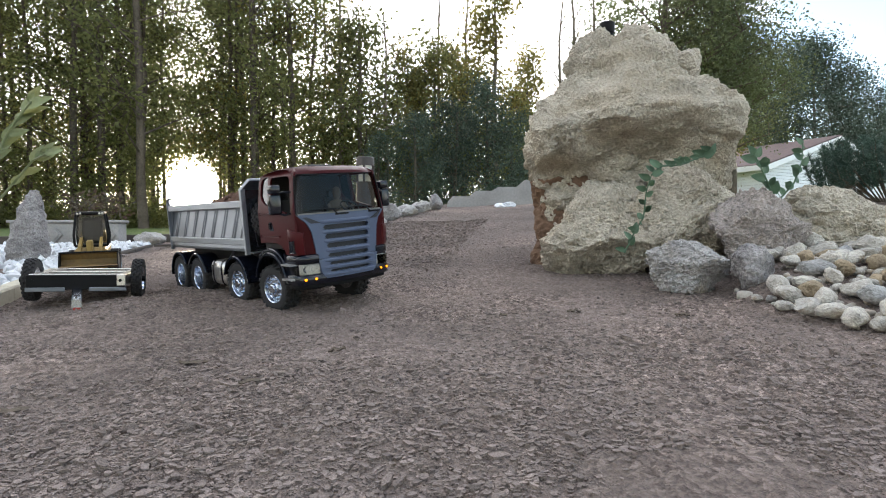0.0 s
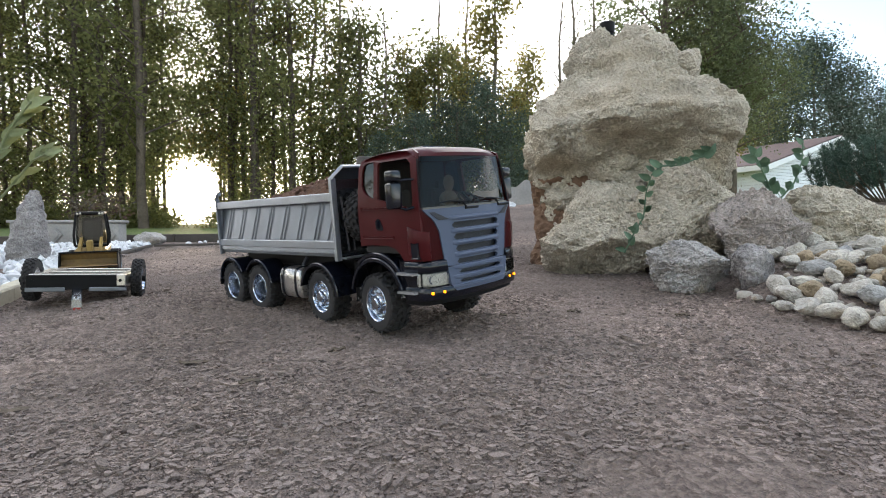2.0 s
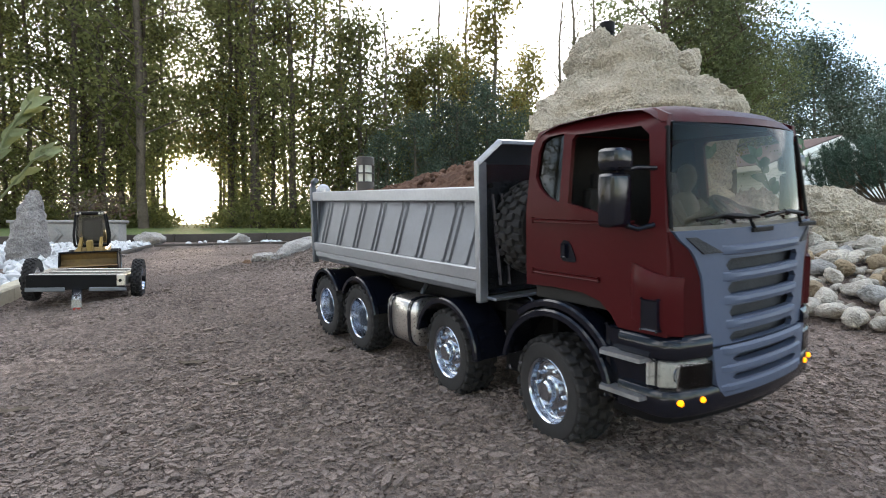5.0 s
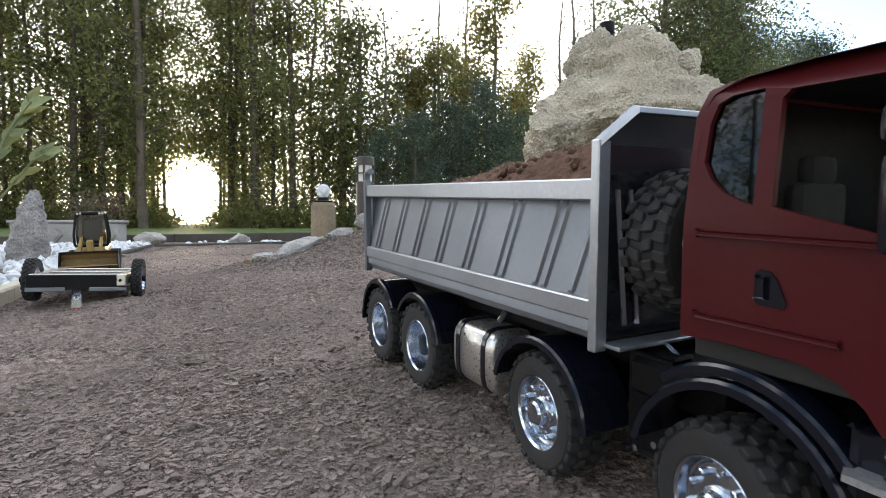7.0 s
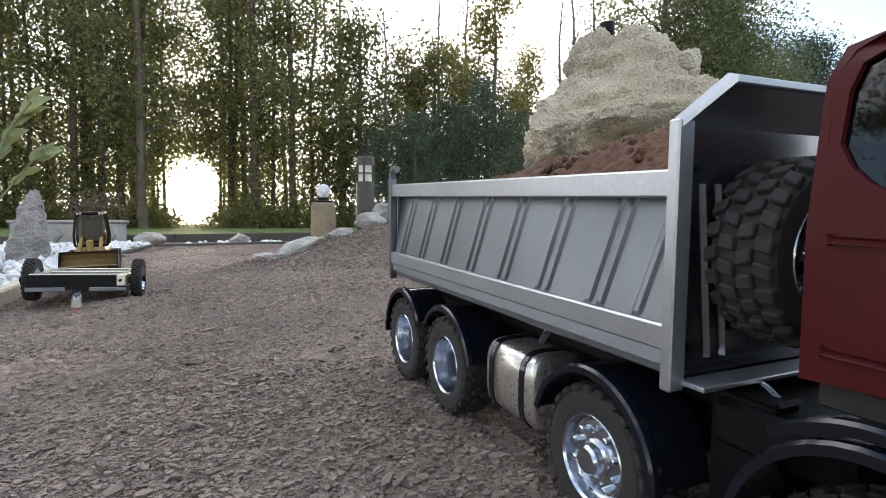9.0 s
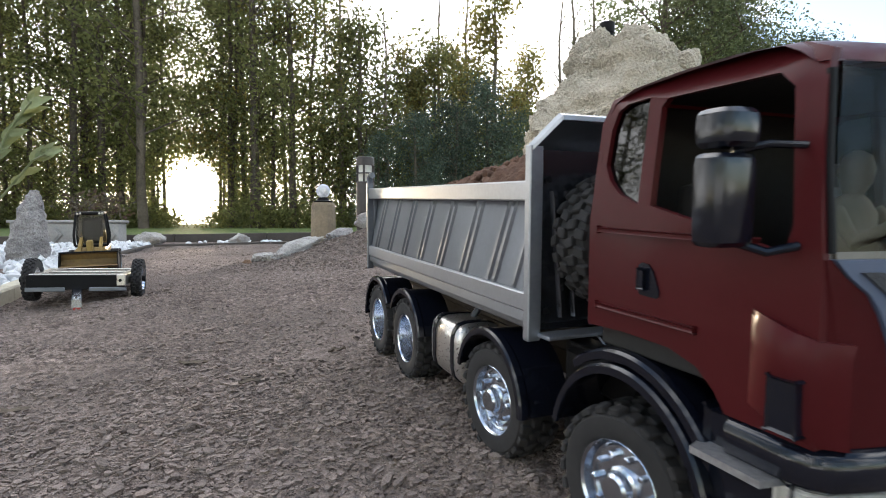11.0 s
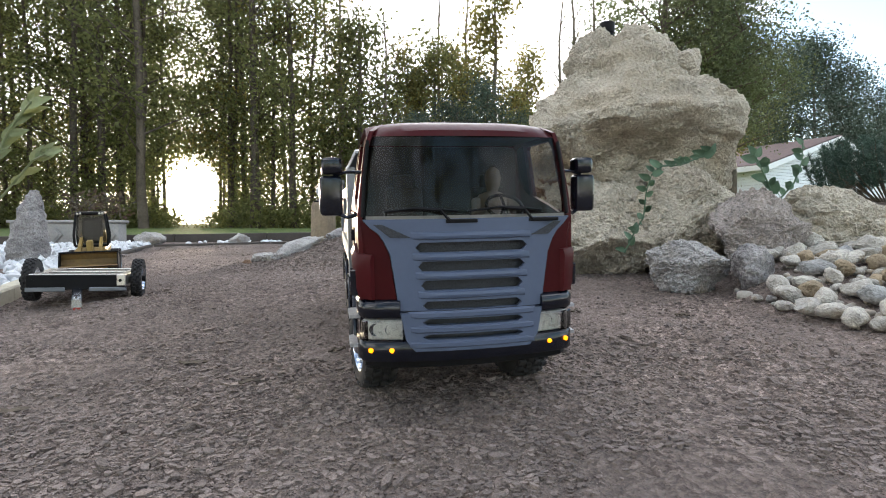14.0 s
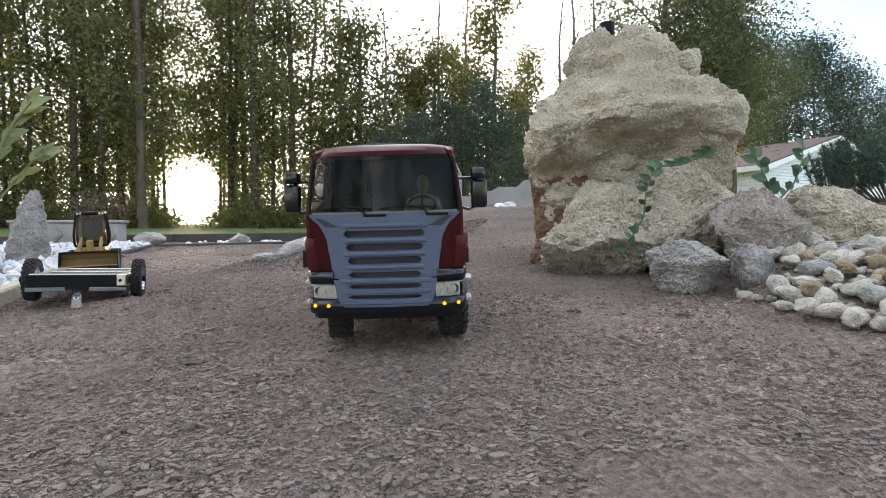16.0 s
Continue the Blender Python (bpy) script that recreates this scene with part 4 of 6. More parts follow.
    part("canopy", bm, ALU, board)
    bm = bmesh.new()
    edge = [Vector(p) for p in ((-0.0865, -0.0920, 0.2180), (-0.0670, -0.0840, 0.2342), (-0.0670, 0.0840, 0.2342), (-0.0865, 0.0920, 0.2180))]
    for a, b in zip(edge, edge[1:]):
        d = (b - a)
        n = Vector((0.0048, 0, -0.0016))
        up = Vector((0.0, 0, 0.0026))
        loft(bm, [[p, p + n, p + n + up, p + up] for p in (a, b)])
    part("canopy_edge", bm, RAIL, board, "bright folded edge")
    part("tailgate", box(bmesh.new(), -0.4640, -0.4600, -0.086, 0.086, 0.106, 0.1965, 0.001), ALU, body)
    # spare wheel upright between cab and tray
    spare = make_wheel("spare_wheel", truck, -1, True, "spare wheel behind the cab")
    spare.matrix_basis = pose(-0.0625, -0.040, 0.162, 0, 0, 90)
    part("spare_carrier", box(bmesh.new(), -0.0845, -0.066, -0.046, -0.034, 0.140, 0.168, 0.002), MATT_BLACK, truck)
    part("hose", tube(bmesh.new(), [(-0.082, -0.045, 0.102), (-0.066, -0.05, 0.100), (-0.05, -0.052, 0.092), (-0.035, -0.05, 0.09)], 0.0014, 6), CHROME, truck)


truck = build_truck()
build_tipper(truck)
WHEELS = []
for axle_x, is_front in ((-0.004, True), (-0.139, True), (-0.332, False), (-0.432, False)):
    for s in (-1, 1):
        w = make_wheel("wheel", truck, s, is_front, "chrome wheel with lugged tyre")
        w.matrix_basis = pose(axle_x, s * 0.0745, 0.042)
        WHEELS.append((w, axle_x, s * 0.0745, {-0.004: 1.0, -0.139: 0.6}.get(axle_x, 0.0)))


def build_load():
    """Soil heaped in the tray, in the truck's own space."""
    bm = bmesh.new()
    nx, ny = 150, 72
    rows = []
    for i in range(nx + 1):
        x = -0.458 + 0.368 * i / nx
        row = []
        for j in range(ny + 1):
            y = -0.0815 + 0.163 * j / ny
            across = 1 - (y / 0.0815) ** 2
            along = ease(-0.47, -0.36, x) * (0.55 + 0.45 * ease(-0.36, -0.16, x)) * (1 - 0.45 * ease(-0.13, -0.085, x))
            p = Vector((x, y, 0.3))
            lump = 0.0075 * abs(fbm(p * 38, 3)) + 0.004 * fbm(p * 95, 3) + 0.0025 * fbm(p * 220, 2)
            row.append((x, y, 0.172 + 0.052 * along * across ** 0.8 + lump * (0.3 + across ** 0.4)))
        rows.append(row)
    loft(bm, rows, ring=False)
    rng = random.Random(8)
    for _ in range(520):
        x, y = rng.uniform(-0.44, -0.10), rng.gauss(0, 0.035)
        if abs(y) > 0.07:
            continue
        across = 1 - (y / 0.0815) ** 2
        along = ease(-0.47, -0.36, x) * (0.55 + 0.45 * ease(-0.36, -0.16, x)) * (1 - 0.45 * ease(-0.13, -0.085, x))
        r = rng.uniform(0.0012, 0.0042)
        t = bmesh.new()
        bmesh.ops.create_icosphere(t, subdivisions=1, radius=r)
        for v in t.verts:
            v.co *= 1 + 0.5 * noise.noise(v.co * 300 + Vector((x, y, 0)) * 90)
        t.transform(Matrix.Translation((x, y, 0.174 + 0.052 * along * across ** 0.8 + 0.4 * r)))
        merge(bm, t)
    return tagged(part("soil_load", bm, LOAD, None, angle=60), "heap of crumbly red-brown soil in the tipper tray", "soil")


load = build_load()


# ---- trees ----
def leaf_mesh(name, centres, spread, count, size, mat, rng, droop=0.0):
    """Many small leaves, each a folded blade, gathered in clumps."""
    c = rng.permutation(np.asarray(centres))[(len(centres) * rng.random(count) ** 1.6).astype(int)]
    p = c + rng.normal(0, 1, (count, 3)) * np.asarray(spread)
    a = rng.normal(0, 1, (count, 3))
    a[:, 2] -= droop
    a /= np.linalg.norm(a, axis=1)[:, None]
    b = np.cross(a, rng.normal(0, 1, (count, 3)))
    b /= np.linalg.norm(b, axis=1)[:, None]
    s = size * rng.uniform(0.6, 1.35, (count, 1))
    verts = np.empty((count, 4, 3))
    verts[:, 0], verts[:, 1], verts[:, 2], verts[:, 3] = p, p + a * s * 0.5 + b * s * 0.3, p + a * s, p + a * s * 0.5 - b * s * 0.3
    me = bpy.data.meshes.new(name)
    me.from_pydata(verts.reshape(-1, 3).tolist(), [], np.arange(count * 4).reshape(count, 4).tolist())
    me.materials.append(mat)
    return me


def tree(name, seed, height, radius, bare, leaves, size, leaf_mat, bark_mat, label, girth=0.12, limbs=22, clump=0.32, rise=0.5):
    """A tapered trunk with limbs and a crown of small leaves. bare: share of the trunk without limbs."""
    rng, nrng = random.Random(seed), np.random.default_rng(seed)
    root = thing(name, pose(0, 0, 0), label, "tree", "trees behind the yard")
    bm = bmesh.new()
    lean = (rng.uniform(-0.03, 0.03), rng.uniform(-0.03, 0.03))
    spine = [Vector((lean[0] * z + 0.10 * noise.noise(Vector((seed, z * 0.5, 0))), lean[1] * z + 0.10 * noise.noise(Vector((0, z * 0.5, seed))), z)) for z in np.linspace(-0.1, height, 12)]
    tube(bm, spine, [girth * (1.25 if i == 0 else 1) * (1 - 0.9 * i / 11) + 0.012 for i in range(12)], 9)
    centres = []
    for k in range(limbs):
        f = bare + (1 - bare) * (k + rng.random()) / limbs
        z = f * height
        i = min(int(f * 11), 10)
        p0 = spine[i].lerp(spine[i + 1], f * 11 - i)
        turn = rng.uniform(0, 2 * math.pi)
        reach = radius * (1.15 - 0.75 * max(0.0, (f - bare) / (1 - bare)) ** 1.6) * rng.uniform(0.6, 1.1)
        out = Vector((math.cos(turn), math.sin(turn), rise * rng.uniform(0.4, 1.4)))
        path = [p0, p0 + out * reach * 0.4 + Vector((0, 0, 0.05)), p0 + out * reach * 0.75 + Vector((rng.uniform(-0.1, 0.1), rng.uniform(-0.1, 0.1), 0)), p0 + out * reach]
        r = girth * 0.35 * (1 - 0.6 * f)
        tube(bm, path, [r, r * 0.65, r * 0.4, 0.006], 6)
        centres += [path[1].lerp(path[2], 0.5), path[2], path[3], path[3] + Vector((0, 0, 0.15))]
        for _ in range(2):
            q = path[rng.choice((1, 2))]
            e = q + Vector((rng.uniform(-1, 1), rng.uniform(-1, 1), rng.uniform(0.0, 1.0))) * reach * 0.4
            tube(bm, [q, q.lerp(e, 0.5) + Vector((0, 0, 0.03)), e], [r * 0.4, r * 0.25, 0.005], 5)
            centres.append(e)
    part("trunk", bm, bark_mat, root, angle=60)
    if leaves:
        crown = new("crown", leaf_mesh("crown", [tuple(c) for c in centres], (clump, clump, clump * 0.85), leaves, size, leaf_mat, nrng))
        crown.parent = root
    return root


def plant(kind, spots):
    """The first spot takes the tree itself, the rest copies: x, y, turn, scale."""
    for i, (x, y, turn, scale) in enumerate(spots):
        m = pose(x, y, ground_z(x, y, False) - 0.03, 0, 0, turn)
        ob = kind if i == 0 else copy_thing(kind, m)
        ob.matrix_world = m @ Matrix.Scale(scale, 4)


GREEN = "tall slender tree with dense olive-green leaves"
tall = [tree("tree", 41 + k, h, r, bare, n, 0.09, leaf, BARK, GREEN, girth=g, limbs=30, clump=0.185)
        for k, (h, r, bare, n, leaf, g) in enumerate(((10.5, 1.35, 0.14, 5600, LEAF, 0.075), (11.5, 1.4, 0.16, 5200, LEAF, 0.05), (9.5, 1.6, 0.04, 5600, YELLOW_LEAF, 0.045), (10.0, 1.4, 0.15, 5000, LEAF, 0.085), (8.5, 1.5, 0.03, 5600, LEAF, 0.045)))]
rng = random.Random(77)
spots = [[] for _ in tall]
for k in range(30):
    y = (12.5, 14.5, 17.0)[k % 3] + rng.uniform(-0.8, 0.8)
    x = y * (-0.86 + 0.645 * (k + rng.uniform(-0.3, 0.3)) / 29)
    aim = x / y
    kind = rng.choice((0, 1, 2, 3, 4))
    if -0.56 < aim < -0.33:
        kind = rng.choice((0, 1, 3))              # open below the crowns, where the sun comes through
    if -0.505 < aim < -0.385:
        x += 0.066 * y * (1 if aim > -0.445 else -1)
    spots[kind].append((x, y, rng.uniform(0, 360), rng.uniform(0.9, 1.12)))
spots[0] += [(-11.0, 21.5, 40, 1.0), (-8.1, 22.0, 140, 1.05)]
spots[1] += [(-9.15, 18.6, 200, 1.0), (-7.85, 20.0, 20, 1.1)]
for kind, where in zip(tall, spots):
    plant(kind, where)

# high-crowned trees whose heads meet above the low sun
for seed, high, bare, spot in ((71, 10.5, 0.29, [(-10.35, 20.6, 30, 1.0)]), (72, 10.5, 0.29, [(-7.95, 20.6, 120, 1.0)]), (73, 11.5, 0.36, [(-12.2, 24.0, 60, 1.0)]), (74, 11.5, 0.36, [(-9.2, 24.0, 160, 1.0)])):
    plant(tree("tree", seed, high, 1.7, bare, 4800, 0.11, LEAF, BARK, "high-crowned tree with olive-green leaves before the sun", girth=0.035, limbs=30, clump=0.26), spot)

# unseen trees behind the viewpoint, added to dim skylight on truck and rocks
unseen_spots = [(x, y, 40 * i, 1.0) for i, (x, y) in enumerate(((-13, -12), (-10, -15), (-8, -12), (-5.6, -16), (-3.2, -12), (-0.8, -15), (1.5, -12), (3.8, -16), (6, -12), (8.5, -15), (11, -12), (15, -9)))]
for i, (x, y, turn, scale) in enumerate(unseen_spots):
    ob = copy_thing(tall[(0, 2, 4)[i % 3]], pose(x, y, ground_z(x, 0, False) - 0.5, 0, 0, turn) @ Matrix.Scale(1.35, 4))

# unseen trees added left of view, to darken what the cab side reflects
for i in range(14):
    turn, away = radians(-42.5 - 4.5 * i), 14.0 + 3.0 * (i % 3)
    x, y = away * math.sin(turn), away * math.cos(turn)
    copy_thing(tall[(0, 2, 4, 3)[i % 4]], pose(x, y, ground_z(x, max(y, 0.0), False) - 0.05, 0, 0, 70 * i) @ Matrix.Scale(1.05, 4))

# lower edge of the wood, towards the ramp
low_tree = tree("tree", 61, 4.9, 1.2, 0.10, 3800, 0.11, LEAF, BARK, "mid-height leafy tree at the wood's edge", girth=0.08, limbs=26, clump=0.26)
plant(low_tree, [(-1.9, 13.0, 10, 0.98), (-1.15, 14.5, 100, 0.80), (-0.2, 14.0, 70, 0.92), (0.55, 15.5, 200, 0.82), (2.3, 17.5, 30, 0.85), (-2.7, 15.5, 300, 0.9)])
far_tree = tree("tree", 62, 8.8, 2.1, 0.10, 17000, 0.13, DARK_LEAF, BARK, "leafy green tree behind the white house", girth=0.13, limbs=30, clump=0.40)
plant(far_tree, [(16.2, 30, 40, 0.88), (18.2, 30, 140, 1.0), (20.0, 30.5, 250, 1.06), (22.0, 31, 350, 0.94), (24.0, 31, 120, 0.80), (26.0, 31.5, 20, 0.85)])
olive = tree("tree", 63, 6.4, 1.0, 0.18, 4500, 0.12, YELLOW_LEAF, BARK, "tall tree with yellowing leaves and sky between its limbs", girth=0.10, limbs=20, clump=0.24)
plant(olive, [(-0.9, 14.4, 200, 0.68), (-0.45, 13.8, 20, 0.6), (1.30, 14.2, 0, 0.90), (0.25, 15.0, 140, 0.72), (2.2, 15.0, 60, 0.70), (9.6, 19.5, 60, 0.80)])
broad = tree("tree", 64, 7.2, 2.0, 0.34, 24000, 0.085, MID_LEAF, BARK, "broad dark green tree behind the great boulder", girth=0.18, limbs=34, clump=0.36)
plant(broad, [(5.7, 14.5, 0, 1.0), (7.1, 15.0, 140, 0.86), (13.8, 27.0, 60, 0.95), (7.9, 15.5, 200, 0.72)])
cedar = tree("evergreen_tree", 65, 3.6, 0.95, 0.03, 13000, 0.06, DARK_LEAF, BARK, "dark dense evergreen tree beyond the ramp", girth=0.07, limbs=44, clump=0.16, rise=0.2)
plant(cedar, [(-0.55, 11.5, 0, 0.62), (0.25, 11.8, 120, 0.70), (0.95, 12.2, 200, 0.82), (1.55, 12.6, 310, 0.66), (-1.4, 12.2, 60, 0.55)])
dead = tree("bare_tree", 66, 6.2, 0.9, 0.30, 0, 0.1, LEAF, PALE_BARK, "bare dead tree with thin grey branches", girth=0.07, limbs=26, rise=1.5)
plant(dead, [(-1.25, 13.2, 0, 0.80), (-0.15, 15.0, 100, 0.98), (0.55, 15.2, 210, 1.0), (3.4, 14.5, 310, 1.02), (4.0, 15.0, 40, 1.05), (-2.5, 14.0, 70, 1.0), (3.0, 15.0, 190, 0.95)])


def shrub_row():
    """Undergrowth along the foot of the wood."""
    nrng = np.random.default_rng(5)
    r = random.Random(5)
    centres = []
    for k in range(1500):
        y = r.uniform(12.0, 18.5)
        # far left part lies out of view, added to darken the cab side's reflection
        x = y * r.uniform(-1.6, 0.16)
        g = ground_z(x, y, False)
        for z in (g + 0.12, g + 0.35, g + r.uniform(0.5, 2.4), g + r.uniform(0.8, 3.4)):
            if math.hypot(x / y + 0.445, (z - 0.2) / y - 0.075) > 0.060:
                centres.append((x + r.gauss(0, 0.08), y, z))
    ob = new("undergrowth", leaf_mesh("undergrowth", centres, (0.17, 0.17, 0.15), 145000, 0.085, LEAF, nrng))
    return tagged(ob, "low tangled green undergrowth under the trees", "undergrowth", kind="stuff")


shrub_row()


def far_wood():
    """A hazy belt of further trees behind the first ones."""
    nrng = np.random.default_rng(9)
    r = random.Random(9)
    centres = []
    for k in range(420):
        aim = r.choice((r.uniform(-1.3, -0.12), r.uniform(-0.12, 1.6), r.uniform(-1.3, -0.12)))
        y = r.uniform(26, 40)
        top = 7.5 if aim < -0.2 else (3.0 if aim < 0.3 else 4.0)
        z = r.uniform(0.0, 1.0) ** 0.8 * top
        if math.hypot(aim + 0.445, (z + 0.2) / y - 0.075) < 0.070:
            continue
        centres.append((aim * y, y, z + 0.4))
    ob = new("far_wood", leaf_mesh("far_wood", centres, (0.9, 0.9, 0.7), 9000, 0.17, LEAF, nrng))
    return tagged(ob, "belt of distant green woodland", "woodland", kind="stuff")


far_wood()


def sunlit_thicket():
    """Leaves far off round the gap through which the sun shines."""
    nrng = np.random.default_rng(19)
    r = random.Random(19)
    centres = []
    while len(centres) < 800:
        near = r.random() < 0.35
        aim, y, z = (r.uniform(-0.60, -0.29) if near else r.uniform(-0.78, -0.22)), r.uniform(26, 31), (r.uniform(0.2, 5.0) if near else r.uniform(0.2, 7.0))
        if math.hypot(aim + 0.445, (z - 0.2) / y - 0.075) > 0.062:
            centres.append((aim * y, y, z))
    ob = new("sunlit_thicket", leaf_mesh("sunlit_thicket", centres, (0.30, 0.30, 0.30), 22000, 0.16, YELLOW_LEAF, nrng))
    return tagged(ob, "thicket of yellowing leaves round the low sun", "woodland", kind="stuff")


sunlit_thicket()


# ---- stones of the rockery, and the ground's loose chips ----
def pebbles():
    kinds = [mesh_of("pebble", boulder((1, 0.78, 0.58), 300 + k, 0.16, 5, 3), (PEBBLE, PEBBLE, GREY_PEBBLE, PEBBLE, TAN_PEBBLE, PEBBLE, PEBBLE, PEBBLE, PEBBLE, GREY_PEBBLE)[k], 60) for k in range(10)]
    r = random.Random(21)
    spots = []
    tries = 0
    while len(spots) < 290 and tries < 40000:
        tries += 1
        x, y = r.uniform(0.41, 1.15), r.uniform(0.56, 1.10)
        size = r.choice((0.050, 0.045, 0.040, 0.036)) if tries < 1500 else r.choice((0.018, 0.022, 0.028, 0.034))
        if x < 0.515 * y or y < pebble_edge(x) + 0.01 or y > 1.04 and x < 0.7:
            continue
        if x < 0.57 and y > 0.87 or x < 0.47 and y > 0.8:
            continue
        if all(math.hypot(x - a, y - b) > 0.40 * (size + s) for a, b, s, _ in spots):
            spots.append((x, y, size, 0.0))
    for x, y, size, _ in spots:
        ob = new("pebble", r.choice(kinds))
        up = 0.0
        ob.matrix_world = pose(x, y, ground_z(x, y, False) + 0.12 * size, r.uniform(-25, 25), r.uniform(-25, 25), r.uniform(0, 360)) @ Matrix.Diagonal((size * r.uniform(0.9, 1.3), size * r.uniform(0.8, 1.1), size * r.uniform(0.8, 1.25), 1))
        tagged(ob, {"grey_pebble": "rounded grey river pebble at the rock pile's foot", "tan_pebble": "rounded tan river pebble at the rock pile's foot"}.get(ob.data.materials[0].name, "rounded cream river pebble at the rock pile's foot"), "pebble", "river pebbles")
    # smaller filling between them
    bm_v, bm_f = [], []
    base = bmesh.new()
    bmesh.ops.create_icosphere(base, subdivisions=2, radius=0.5)
    bv = np.array([v.co[:] for v in base.verts])
    bf = np.array([[v.index for v in f.verts] for f in base.faces])
    base.free()
    for k in range(420):
        x, y = r.uniform(0.41, 1.2), r.uniform(0.56, 1.16)
        if x < 0.515 * y or y < pebble_edge(x):
            continue
        s = r.uniform(0.010, 0.022)
        up = 0.0
        m = np.array(pose(x, y, ground_z(x, y, False) + up + 0.1 * s, 0, 0, r.uniform(0, 360)))
        p = bv * np.array([1, 0.75, 0.6]) * s
        p = p + 0.12 * s * np.sin(p * 250 + k)
        bm_f.append(bf + len(bm_v) * len(bv))
        bm_v.append(p @ m[:3, :3].T + m[:3, 3])
    me = bpy.data.meshes.new("small_pebbles")
    me.from_pydata(np.concatenate(bm_v).tolist(), [], np.concatenate(bm_f).tolist())
    me.materials.append(SMALL_PEBBLE)
    smooth(me, 60)
    tagged(new("small_pebbles", me), "small cream and brown pebbles between the river stones", "pebbles", kind="stuff")


pebbles()


def chips():
    """Flat stone chips strewn over the yard."""
    rng = np.random.default_rng(31)
    count = 125000
    y = 0.17 * (3.2 / 0.17) ** rng.random(count)
    x = rng.uniform(-0.86, 0.86, count) * y
    bare = np.array([noise.fractal(Vector((a * 3.2, b * 3.2, 4.0)), 1.0, 2.0, 4) for a, b in zip(x, y)])
    keep = (bare < 0.02 + 0.34 * rng.random(count)) & (rng.random(count) < np.interp(y, (0.5, 0.9, 1.5), (1.0, 0.45, 0.25))) & ~((x > 0.36) & (y > np.clip(0.87 - 2.3 * (x - 0.44), 0.58, 1.02)))
    x, y = x[keep], y[keep]
    # coarser rubble on the ramp's flank
    ry = rng.uniform(1.45, 2.7, 9000)
    rx = -0.60 + 0.175 * (ry - 1.6) + 0.62 * rng.random(9000) ** 1.4
    x, y = np.append(x, rx), np.append(y, ry)
    n = len(x)
    size = 0.0006 + 0.0034 * rng.random(n) ** 5.0 + 0.0008 * y
    big = rng.random(n) < 0.012
    size[big] *= 1.8
    size[-9000:] *= 1.35
    k = 6
    ang = np.linspace(0, 2 * np.pi, k, endpoint=False)[None, :] + rng.uniform(0, 1, (n, k)) * 0.7
    rad = rng.uniform(0.6, 1.15, (n, k)) * size[:, None]
    flat = rng.uniform(0.5, 1.0, (n, 1))
    px, py = rad * np.cos(ang), rad * np.sin(ang) * flat
    turn = rng.uniform(0, 2 * np.pi, (n, 1))
    px, py = px * np.cos(turn) - py * np.sin(turn), px * np.sin(turn) + py * np.cos(turn)
    thick = size * rng.uniform(0.35, 0.95, n)
    ta, tb = rng.normal(0, 0.18, (n, 1)), rng.normal(0, 0.18, (n, 1))
    gz = np.array([ground_z(a, b) for a, b in zip(x, y)])
    verts = np.empty((n, 2 * k, 3))
    for ring, (scale, h) in enumerate(((0.78, -0.30), (1.0, 0.70))):
        vx, vy = px * scale, py * scale
        verts[:, ring * k:(ring + 1) * k, 0] = x[:, None] + vx
        verts[:, ring * k:(ring + 1) * k, 1] = y[:, None] + vy
        verts[:, ring * k:(ring + 1) * k, 2] = gz[:, None] + thick[:, None] * h + ta * vx + tb * vy
    faces = []
    for i in range(n):
        o = i * 2 * k
        faces.append([o + k + j for j in range(k)])
        faces += [(o + j, o + (j + 1) % k, o + k + (j + 1) % k, o + k + j) for j in range(k)]
    me = bpy.data.meshes.new("stone_chips")
    me.from_pydata(verts.reshape(-1, 3).tolist(), [], faces)
    me.materials.append(CHIP)
    return tagged(new("stone_chips", me), "fine grey-brown stone chips strewn over the soil", "gravel", kind="stuff")


chips()


